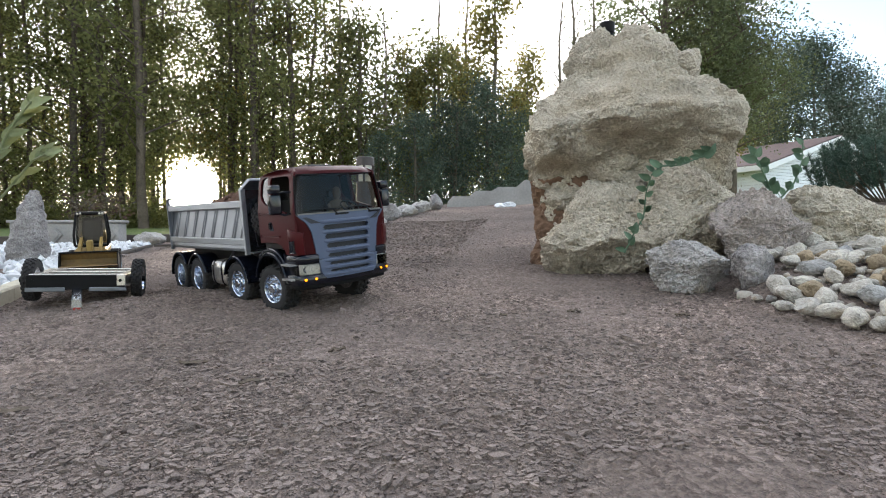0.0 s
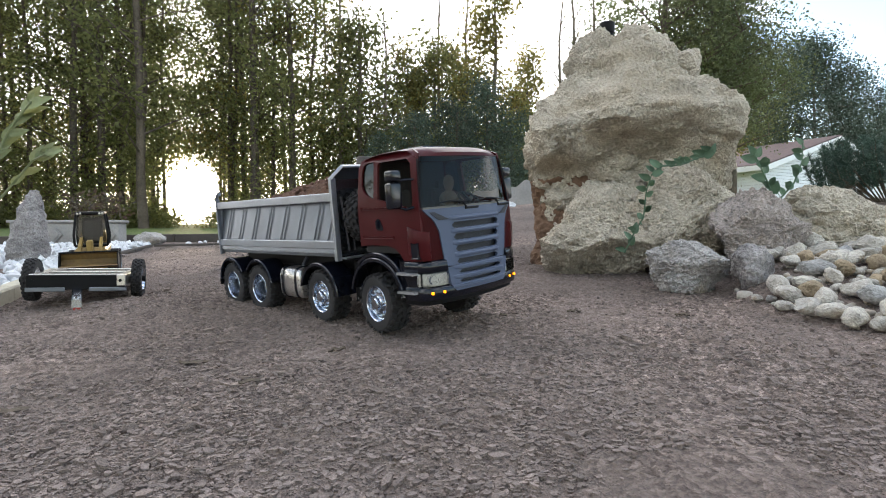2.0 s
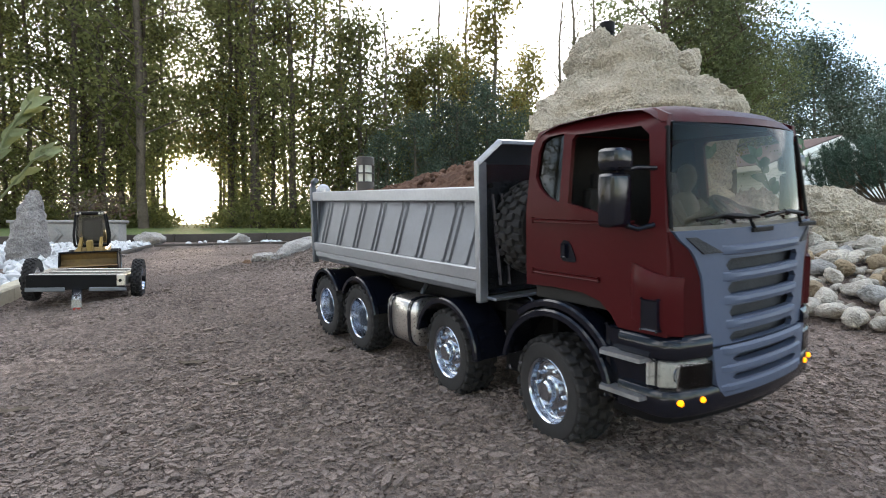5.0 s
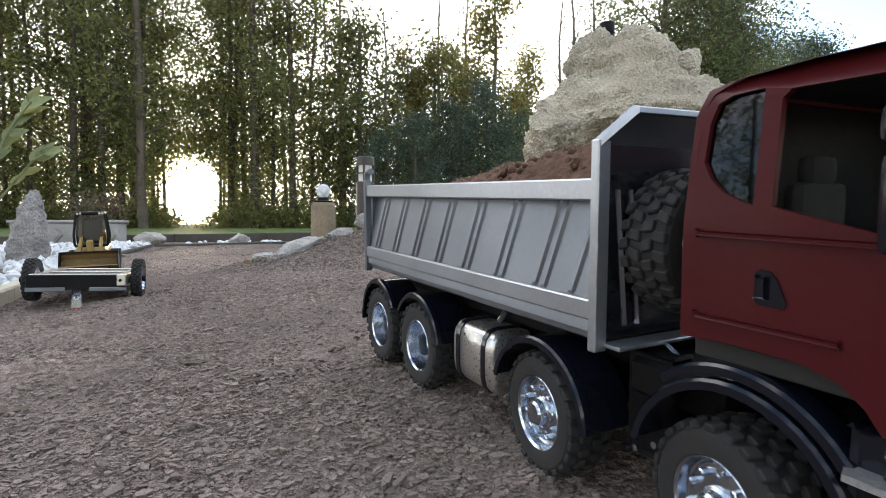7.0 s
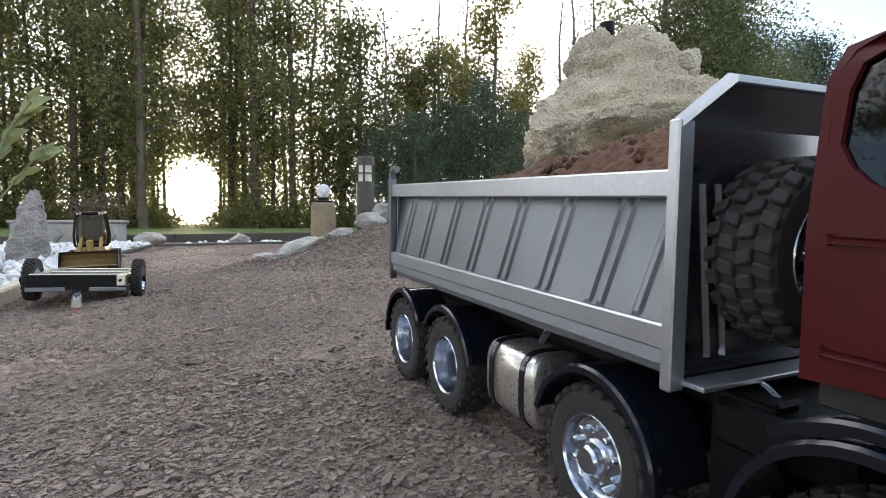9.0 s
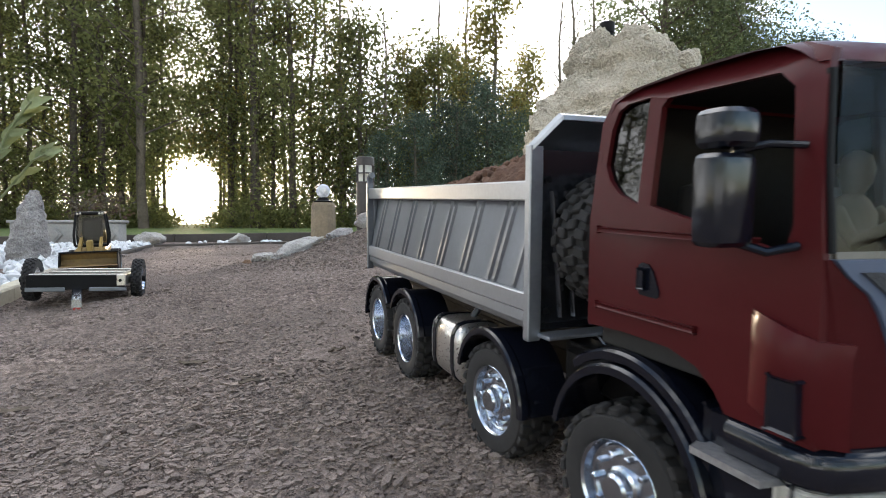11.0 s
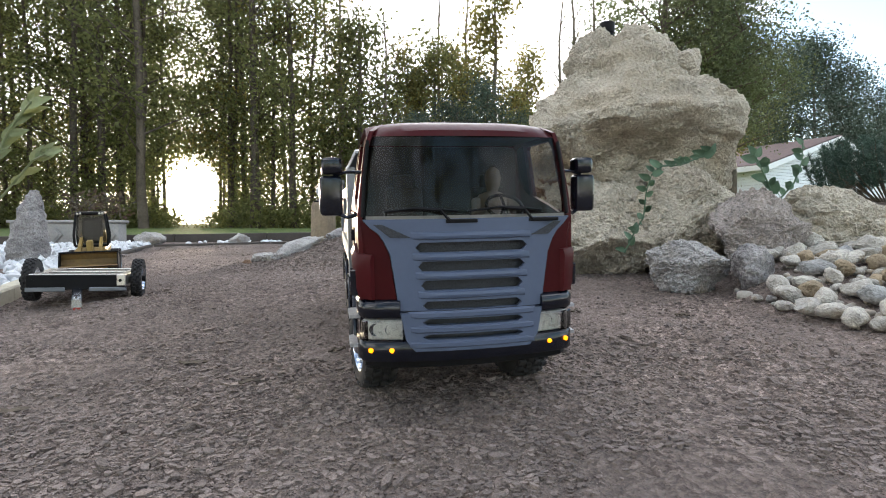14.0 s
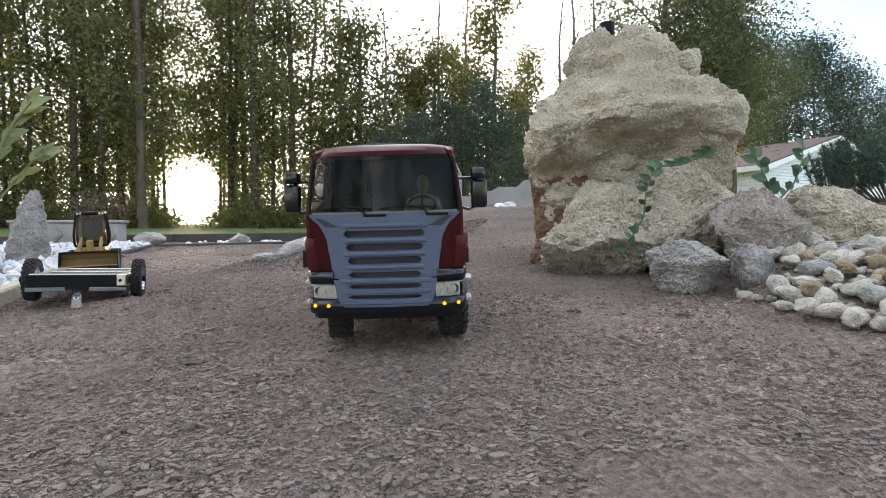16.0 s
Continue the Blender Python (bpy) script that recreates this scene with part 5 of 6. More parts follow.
def clods():
    r = random.Random(4)
    kinds = [mesh_of("loose_stone", boulder((1, 0.8, 0.5), 500 + k, 0.3, 3, 3), CHIP, 60) for k in range(5)]
    for x, y, s in ((-0.262, 0.47, 0.014), (-0.285, 0.475, 0.010), (-0.30, 0.49, 0.012), (-0.276, 0.455, 0.009), (-0.215, 0.475, 0.014), (0.075, 0.50, 0.010), (0.0, 0.46, 0.011), (0.045, 0.47, 0.010), (-0.02, 0.52, 0.008),
                    (0.315, 0.62, 0.014), (0.33, 0.6, 0.012), (0.26, 0.63, 0.012), (0.12, 0.9, 0.012), (0.02, 0.36, 0.010), (0.42, 0.52, 0.012), (0.3, 0.4, 0.010), (-0.1, 0.62, 0.010), (0.5, 0.66, 0.012)):
        ob = new("loose_stone", r.choice(kinds))
        ob.matrix_world = pose(x, y, ground_z(x, y) - 0.15 * s, 0, 0, r.uniform(0, 360)) @ Matrix.Scale(s, 4)
        tagged(ob, "small grey-brown stone lying on the yard", "stone", "loose stones")
    # thin dark bark scraps
    for x, y, l, turn in ((-0.30, 0.675, 0.034, 5), (-0.43, 0.545, 0.050, 20), (-0.13, 0.69, 0.022, -5), (0.20, 0.86, 0.022, 8), (-0.2, 0.58, 0.022, 30), (0.09, 0.84, 0.012, 0), (0.34, 0.8, 0.02, -8)):
        bm = bmesh.new()
        rows = []
        for t in np.linspace(-0.5, 0.5, 9):
            w = 0.13 * l * (1 - (2 * t) ** 4) + 0.0006
            z = 0.004 * noise.noise(Vector((t * 4, x * 30, y * 30))) + 0.003
            rows.append([(t * l, -w, z), (t * l, 0, z + 0.0022), (t * l, w, z), (t * l, 0, z - 0.0015)])
        loft(bm, rows)
        ob = part("bark_scrap", bm, BARK, None)
        ob.matrix_world = pose(x, y, ground_z(x, y), 0, 0, turn)
        tagged(ob, "thin curled scrap of dark bark on the soil", "bark", "bark scraps")


clods()


# ---- the trailer with a loader behind it ----
YELLOW = material("faded_yellow_paint", (0.30, 0.19, 0.04), (0.22, 0.14, 0.035), rough=0.5, scale=20, fine=160, bump=0.1, relief=0.001, contrast=0.3)
RUSTY = material("worn_ochre_bucket", (0.22, 0.13, 0.035), (0.12, 0.075, 0.03), rough=0.6, scale=14, fine=120, bump=0.2, relief=0.001, contrast=0.5)
BOARD = material("dusty_grey_boards", (0.19, 0.17, 0.145), (0.12, 0.105, 0.09), rough=0.85, scale=16, fine=160, bump=0.3, relief=0.001, contrast=0.4)
PALE_EDGE = material("pale_concrete_edging", (0.50, 0.45, 0.34), (0.38, 0.34, 0.26), rough=0.9, scale=10, fine=100, bump=0.4, relief=0.003, contrast=0.3)
DARK_TIMBER = material("dark_wet_timber", (0.075, 0.06, 0.048), (0.045, 0.037, 0.03), rough=0.8, scale=6, fine=70, bump=0.4, relief=0.004, contrast=0.4)
RED_LAMP = material("red_plastic", (0.35, 0.03, 0.02), rough=0.35, scale=30, bump=0, contrast=0.1)
TRAILER = pose(-0.705, 1.085, ground_z(-0.705, 1.085, False) + 0.0055, -1.2, 0.0, -69)


def build_trailer():
    trailer = thing("trailer", TRAILER, "low toy flatbed trailer, grey deck and silver rails", "toy trailer")
    part("front_board", box(bmesh.new(), -0.012, 0.0, -0.083, 0.080, 0.024, 0.0525, 0.0015), MATT_BLACK, trailer, "matt black front board")
    for k in range(5):
        part("deck_board", box(bmesh.new(), -0.240, -0.013, -0.0655 + 0.0265 * k, -0.0655 + 0.0265 * k + 0.0252, 0.042, 0.0495, 0.001, 1), BOARD, trailer)
    for x in (-0.232, -0.12, -0.03):
        part("crossbar", box(bmesh.new(), x - 0.006, x + 0.006, -0.068, 0.068, 0.0498, 0.0528, 0.0008, 1), STEEL, trailer)
    for s in (-1, 1):
        part("side_rail", box(bmesh.new(), -0.245, 0.004 if s > 0 else -0.0125, min(s * 0.067, s * 0.083), max(s * 0.067, s * 0.083), 0.031, 0.0535, 0.0015), STEEL, trailer, "silver side rail")
        bm = lathe(bmesh.new(), [(0.003, 0.0), (0.003, 0.0015), (0.0, 0.002)], 12, pose(0.004 if s > 0 else -0.0005, s * 0.0735, 0.042, 0, 90, 0))
        part("rail_bolt", bm, MATT_BLACK, trailer)
        part("lower_bar", box(bmesh.new(), -0.004, 0.002, min(s * 0.02, s * 0.084), max(s * 0.02, s * 0.084), 0.021, 0.029, 0.001), ALU, trailer)
        w = make_wheel("wheel", trailer, s, False, "black lugged trailer wheel")
        w.matrix_basis = pose(-0.065, s * (0.0965 if s > 0 else 0.089), 0.040) @ Matrix.Diagonal((1, 0.62, 1, 1))
        part("stub_axle", tube(bmesh.new(), [(-0.065, s * 0.07, 0.040), (-0.065, s * 0.11, 0.040)], 0.006, 10), MATT_BLACK, trailer)
    bm = loft(bmesh.new(), [[(x, y + 0.2 * x, z + h) for y, h in ((-0.008, 0), (0.008, 0), (0.008, 0.013), (0.006, 0.015), (-0.006, 0.015), (-0.008, 0.013))] for x, z in ((0.0, 0.012), (0.03, 0.004), (0.062, -0.003))])
    part("drawbar", bm, CHROME, trailer, "shiny metal drawbar")
    part("coupling", box(bmesh.new(), 0.052, 0.0615, 0.0065, 0.0175, -0.011, -0.003, 0.001), RED_LAMP, trailer, "red coupling under the bar")


build_trailer()


def build_loader():
    spot = Vector((-0.834, 1.337, 0.0))
    loader = thing("wheel_loader", pose(spot.x, spot.y, ground_z(spot.x, spot.y, False) - 0.008, 2.0, 3.0, -62), "faded yellow toy wheel loader with black cab frame", "toy loader")
    loader.matrix_world = loader.matrix_world @ Matrix.Diagonal((1, 0.76, 0.95, 1))
    # bucket: a curved scoop, closed at both ends
    prof = [(0.030, 0.062), (0.034, 0.060), (0.012, 0.056), (-0.006, 0.062), (-0.012, 0.074), (-0.008, 0.086), (0.004, 0.0905), (0.004, 0.0925), (-0.010, 0.088), (-0.0150, 0.074), (-0.008, 0.0595), (0.012, 0.0535)]
    bm = loft(bmesh.new(), [[(x, y, z) for x, z in prof] for y in np.linspace(-0.076, 0.076, 3)])
    bucket = part("bucket", bm, RUSTY, loader, "worn ochre bucket")
    for s in (-1, 1):
        bm = loft(bmesh.new(), [[(x, y, z) for x, z in ((0.032, 0.060), (0.006, 0.0925), (-0.012, 0.086), (-0.014, 0.072), (-0.006, 0.058))] for y in (s * 0.0755, s * 0.0785)])
        part("bucket_side", bm, MATT_BLACK, bucket)
    part("cutting_edge", box(bmesh.new(), 0.000, 0.008, -0.0785, 0.0785, 0.0905, 0.0945, 0.0008, 1), MATT_BLACK, bucket)
    for s in (-1, 1):
        bm = loft(bmesh.new(), [[(x, y, z) for x, z in ((-0.012, 0.074), (-0.03, 0.105), (-0.10, 0.125), (-0.10, 0.112), (-0.04, 0.092), (-0.014, 0.064))] for y in (s * 0.024, s * 0.032)])
        part("lift_arm", bm, YELLOW, loader, "yellow lift arm")
        for x in (-0.06, -0.20):
            w = make_wheel("wheel", loader, s, False, "black lugged loader wheel")
            w.matrix_basis = pose(x, s * 0.062, 0.042)
    part("tilt_link", box(bmesh.new(), -0.045, -0.02, -0.009, 0.009, 0.078, 0.120, 0.003), YELLOW, loader)
    part("chassis", box(bmesh.new(), -0.26, -0.05, -0.045, 0.045, 0.040, 0.098, 0.006), YELLOW, loader)
    part("hood", box(bmesh.new(), -0.27, -0.17, -0.043, 0.043, 0.098, 0.135, 0.01), YELLOW, loader)
    cab = part("cab_frame", box(bmesh.new(), -0.165, -0.09, -0.047, 0.047, 0.098, 0.104, 0.002), MATT_BLACK, loader, "black tubular cab frame")
    for s in (-1, 1):
        for x, xt in ((-0.088, -0.096), (-0.165, -0.16)):
            part("post", tube(bmesh.new(), [(x, s * 0.046, 0.102), (x, s * 0.048, 0.130), (xt, s * 0.040, 0.184)], 0.0038, 8), MATT_BLACK, cab)
    part("roof", box(bmesh.new(), -0.168, -0.088, -0.042, 0.042, 0.182, 0.190, 0.003), MATT_BLACK, cab)
    part("seat_back", box(bmesh.new(), -0.15, -0.138, -0.030, 0.030, 0.104, 0.172, 0.006), CABIN, cab)
    part("cab_glass", box(bmesh.new(), -0.0965, -0.0955, -0.041, 0.041, 0.112, 0.180), glass("dusty_pane", (0.55, 0.52, 0.46), 0.25), cab, "dusty cab pane").visible_shadow = False
    for y in (-0.035, -0.027, 0.027, 0.035):
        part("work_lamp", box(bmesh.new(), -0.090, -0.086, y - 0.003, y + 0.003, 0.183, 0.188, 0.0006, 1), STEEL, cab)


build_loader()


# ---- white gravel bed, edging, walls and garden lamps ----
def border_x(y):
    return -0.955 - 0.36 * (y - 1.33)


def white_gravel():
    rng = np.random.default_rng(12)
    base = bmesh.new()
    bmesh.ops.create_icosphere(base, subdivisions=1, radius=0.5)
    bv = np.array([v.co[:] for v in base.verts])
    bf = np.array([[v.index for v in f.verts] for f in base.faces])
    base.free()
    vs, fs, k = [], [], 0
    while k < 2600:
        y = rng.uniform(1.15, 3.25)
        x = border_x(y) - 0.02 - rng.random() ** 1.3 * 1.7
        s = rng.uniform(0.018, 0.036)
        p = bv * rng.uniform(0.6, 1.1, 3) * s
        p += rng.normal(0, 0.06, p.shape) * s
        a = rng.uniform(0, 6.28)
        q = np.stack([p[:, 0] * np.cos(a) - p[:, 1] * np.sin(a) + x, p[:, 0] * np.sin(a) + p[:, 1] * np.cos(a) + y, p[:, 2] + ground_z(x, y) + 0.006 + rng.random() * 0.014], 1)
        fs.append(bf + k * len(bv))
        vs.append(q)
        k += 1
    me = bpy.data.meshes.new("white_gravel")
    me.from_pydata(np.concatenate(vs).tolist(), [], np.concatenate(fs).tolist())
    me.materials.append(WHITE_GRAVEL)
    smooth(me, 50)
    tagged(new("white_gravel", me), "bed of white marble gravel beside the yard", "gravel", kind="stuff")


white_gravel()


def edging(name, a, b, height, width, mat, label, pieces=1):
    """A straight kerb from a to b, in pieces that follow the ground."""
    a, b = Vector((*a, 0)), Vector((*b, 0))
    root = thing(name, pose(a.x, a.y, ground_z(a.x, a.y, False)), label, "garden edging", kind="structure")
    for k in range(pieces):
        p, q = a.lerp(b, k / pieces), a.lerp(b, (k + 0.985) / pieces)
        d = (q - p).normalized()
        n = Vector((-d.y, d.x, 0)) * width / 2
        rows = []
        for e in (p, q):
            g = ground_z(e.x, e.y, False)
            rows.append([Vector((v.x, v.y, z)) - root.location for v, z in ((e - n, g - 0.03), (e - n, g + height - 0.004), (e - n * 0.8, g + height), (e + n * 0.8, g + height), (e + n, g + height - 0.004), (e + n, g - 0.03))])
        part("kerb_piece", loft(bmesh.new(), rows), mat, root)


edging("kerb_near", (-0.86, 1.02), (-1.00, 1.46), 0.030, 0.035, PALE_EDGE, "pale edging stones along the white gravel", 3)
edging("kerb_side", (-1.00, 1.47), (-1.55, 3.0), 0.014, 0.018, DARK_TIMBER, "dark timber edging board beside white gravel", 3)
edging("kerb_back", (-1.56, 3.05), (-0.70, 3.34), 0.012, 0.03, DARK_TIMBER, "dark timber edging at the yard's end", 3)
edging("kerb_lawn", (-4.2, 3.75), (-0.55, 3.75), 0.055, 0.06, DARK_TIMBER, "long dark timber kerb before the lawn", 6)
shaped_rock("standing_stone", [(0.07, -1.470, -1.342, 1.86, 1.99), (0.15, -1.465, -1.345, 1.86, 1.98), (0.24, -1.440, -1.358, 1.875, 1.97), (0.30, -1.420, -1.368, 1.885, 1.96), (0.342, -1.396, -1.378, 1.91, 1.94)], 7, GREYSTONE, "upright pointed grey stone in white gravel", rough=0.022, sides=90)
rock(-1.63, 3.15, (0.185, 0.12, 0.090), 72, PALESTONE, "rounded grey stone at the yard's end", name="stone")
rock(-1.20, 3.32, (0.130, 0.10, 0.078), 73, PALESTONE, "small pale stone at the yard's end", name="stone", flat=8)
r73 = random.Random(73)
for k in range(26):
    sx, sy = -1.1 + r73.uniform(-0.5, 0.55), 3.48 + r73.uniform(-0.06, 0.16)
    rock(sx, sy, (r73.uniform(0.02, 0.04), 0.03, 0.02), 800 + k % 4, WHITE_GRAVEL, "white garden stone beside the dark kerb", name="small_stone", detail=2, sink=0.003, group="white stones by the kerb")


def block_wall():
    x0, x1, y = -2.55, -1.90, 3.32
    z = ground_z(-2.2, y, False)
    wall = thing("block_wall", pose(x0, y, z), "low grey concrete block wall with diamond relief", "wall", kind="structure")
    n = 3
    w = (x1 - x0) / n
    for k in range(n):
        blk = part("wall_block", box(bmesh.new(), k * w + 0.002, (k + 1) * w - 0.002, 0, 0.08, -0.02, 0.135, 0.004), CONCRETE, wall)
        for cx in (0.28, 0.72):
            bm = bmesh.new()
            c = Vector((k * w + cx * w, -0.002, 0.066))
            for h, d in ((0.050, 0.008), (0.030, 0.014)):
                ring = [c + Vector((h * 0.9 * math.cos(a), 0, h * math.sin(a))) for a in (0, math.pi / 2, math.pi, 1.5 * math.pi)]
                loft(bm, [[p + Vector((0, 0.01, 0)) for p in ring], [c + (p - c) * 0.85 + Vector((0, -d, 0)) for p in ring]])
            part("diamond_relief", bm, CONCRETE, blk)
    part("wall_cap", box(bmesh.new(), -0.01, x1 - x0 + 0.01, -0.012, 0.09, 0.1355, 0.152, 0.004), CONCRETE, wall)


block_wall()


def red_shrub():
    nrng = np.random.default_rng(15)
    root = thing("garden_shrub", pose(-2.35, 3.7, ground_z(-2.35, 3.7, False)), "small reddish garden shrub behind the block wall", "shrub")
    bm = bmesh.new()
    tips = []
    r = random.Random(15)
    for k in range(12):
        e = Vector((r.uniform(-0.22, 0.22), r.uniform(-0.1, 0.1), r.uniform(0.14, 0.30)))
        tube(bm, [(0, 0, -0.02), e * 0.5 + Vector((0, 0, 0.03)), e], [0.006, 0.004, 0.002], 5)
        tips.append(tuple(e))
    part("stem", bm, BARK, root)
    ob = new("foliage", leaf_mesh("foliage", tips, (0.05, 0.05, 0.04), 420, 0.030, material("reddish_leaves", (0.10, 0.055, 0.045), (0.09, 0.09, 0.04), rough=0.6, scale=8, fine=30, bump=0, thin=0.4, island=0.5), nrng))
    ob.parent = root


red_shrub()


def ball_lamp():
    x, y = -0.592, 2.80
    z = ground_z(x, y, False) - 0.02
    root = thing("ball_lamp_post", pose(x, y, z), "weathered timber post topped by a crackle-glass ball", "garden lamp")
    top = 0.352 - z
    bm = lathe(bmesh.new(), [(0.064, 0.0), (0.061, top * 0.6), (0.059, top - 0.012), (0.054, top), (0.0, top)], 12)
    part("post", bm, TIMBER, root, angle=20)
    bm = lathe(bmesh.new(), [(0.045, top), (0.046, top + 0.008), (0.030, top + 0.012), (0.026, top + 0.022), (0.018, top + 0.026), (0.0, top + 0.026)], 24)
    part("cap", bm, MATT_BLACK, root, "black lamp base")
    bm = bmesh.new()
    bmesh.ops.create_icosphere(bm, subdivisions=4, radius=0.0345)
    for v in bm.verts:
        v.co *= 1 + 0.012 * noise.noise(v.co * 160)
        v.co.z += top + 0.058
    part("glass_ball", bm, material("crackle_glass", (0.80, 0.82, 0.85), (0.6, 0.62, 0.66), rough=0.15, scale=90, fine=260, bump=0.6, relief=0.003, contrast=0.3, transmit=0.45), root, "pale crackle-glass ball")


ball_lamp()


def bollard():
    x, y = -0.414, 3.02
    z = ground_z(x, y, False) - 0.02
    root = thing("bollard_light", pose(x, y, z), "dark brown round bollard light with four panes", "bollard light")
    top = 0.605 - z
    brown = material("dark_brown_metal", (0.055, 0.042, 0.036), (0.04, 0.031, 0.027), rough=0.5, scale=12, fine=120, bump=0.1, relief=0.001, contrast=0.25)
    part("column", lathe(bmesh.new(), [(0.0475, 0.0), (0.0475, top - 0.132), (0.044, top - 0.130), (0.0, top - 0.130)], 28), brown, root)
    part("head", lathe(bmesh.new(), [(0.0, top - 0.044), (0.0475, top - 0.044), (0.0475, top - 0.004), (0.044, top), (0.0, top)], 28), brown, root)
    part("mid_ring", lathe(bmesh.new(), [(0.040, top - 0.0895), (0.0475, top - 0.0895), (0.0475, top - 0.083), (0.040, top - 0.083)], 28, close=True), brown, root)
    part("diffuser", lathe(bmesh.new(), [(0.036, top - 0.131), (0.036, top - 0.043)], 24), material("milky_pane", (0.75, 0.72, 0.62), rough=0.4, scale=20, bump=0, contrast=0.1, transmit=0.3), root, "milky lamp pane")
    for k in range(4):
        a = radians(90 * k + 80)
        bm = box(bmesh.new(), 0.036, 0.0475, -0.005, 0.005, top - 0.131, top - 0.043, 0.001, 1, pose(0, 0, 0, 0, 0, 90 * k + 88))
        part("upright", bm, brown, root)


bollard()

# flat stones along the ramp's border
for sx, sy, size, seed, turn, mat_, text in (
        (-0.530, 1.69, (0.085, 0.07, 0.040), 81, 10, PALESTONE, "flat white stone at the ramp's lower end"),
        (-0.575, 1.66, (0.040, 0.035, 0.022), 82, 0, CLAY, "small brown stone at the ramp's lower end"),
        (-0.478, 1.93, (0.44, 0.065, 0.055), 83, 80, PALESTONE, "long pale slab bordering the ramp"),
        (-0.412, 2.29, (0.24, 0.07, 0.060), 84, 76, GREYSTONE, "long grey slab bordering the ramp"),
        (-0.415, 2.46, (0.07, 0.06, 0.05), 85, 0, PALESTONE, "small pale stone bordering the ramp"),
        (-0.335, 2.62, (0.17, 0.11, 0.085), 86, 40, PALESTONE, "rounded pale stone bordering the ramp"),
        (-0.29, 2.86, (0.17, 0.12, 0.11), 87, 30, GREYSTONE, "grey stone beside the bollard light"),
        (-0.20, 3.10, (0.22, 0.10, 0.075), 88, 60, PALESTONE, "pale stone bordering the upper ramp"),
        (-0.13, 3.32, (0.16, 0.10, 0.080), 89, 60, PALESTONE, "pale stone bordering the upper ramp"),
        (-0.04, 3.45, (0.12, 0.09, 0.11), 90, 60, GREYSTONE, "grey stone at the ramp's top"),
        (0.345, 3.42, (0.070, 0.05, 0.038), 91, 0, WHITE_GRAVEL, "small white stone on the ramp's top"),
        (0.405, 3.45, (0.090, 0.06, 0.045), 92, 20, WHITE_GRAVEL, "small white stone on the ramp's top")):
    rock(sx, sy, size, seed, mat_, text, turn=turn, pitch=-7.5 if size[0] > 0.2 else 0.0, name="border_stone", group="border stones of the ramp")


def ramp_walls():
    """Stepped concrete walls at the top of the ramp."""
    y = 3.62
    g = ground_z(0.2, y, False)
    for name, outline, off, text in (
            ("wall_low", [(0.02, -0.05), (0.03, 0.028), (0.062, 0.062), (0.30, 0.062), (0.30, -0.05)], 0.0, "low grey concrete wall at the ramp's top"),
            ("wall_mid", [(0.145, -0.05), (0.145, 0.045), (0.215, 0.105), (0.75, 0.105), (0.75, -0.05)], 0.10, "grey concrete wall with sloped end on the ramp"),
            ("wall_high", [(0.33, 0.0), (0.33, 0.112), (0.375, 0.140), (0.50, 0.140), (0.555, 0.188), (0.90, 0.188), (0.90, 0.0)], 0.22, "upper stepped grey concrete wall on the ramp")):
        root = thing(name, pose(0, y + off, g), text, "concrete wall", kind="structure")
        part("wall_face", plate(bmesh.new(), outline, [], lambda u, v, w: (u, w, v), 0.05), CONCRETE, root)


ramp_walls()


def black_pipe():
    bm = lathe(bmesh.new(), [(0.0165, 0.60), (0.0165, 0.722), (0.019, 0.724), (0.019, 0.7495), (0.0165, 0.752), (0.0, 0.750)], 24)
    ob = part("black_pipe", bm, MATT_BLACK, None)
    ob.matrix_world = pose(0.432, 1.50, 0)
    return tagged(ob, "short black capped pipe behind the boulder's top", "pipe")


black_pipe()


# ---- house and pine beyond the rocks ----
SIDING = material("white_siding", (0.74, 0.75, 0.74), (0.66, 0.67, 0.67), rough=0.6, scale=2, fine=20, bump=0.1, relief=0.003, contrast=0.12)
TRIM = material("white_trim_paint", (0.80, 0.80, 0.79), (0.74, 0.74, 0.73), rough=0.5, scale=3, fine=30, bump=0, contrast=0.08)
SHINGLE = material("brown_shingles", (0.13, 0.085, 0.075), (0.09, 0.06, 0.055), rough=0.9, scale=5, fine=18, bump=0.5, relief=0.01, contrast=0.4)


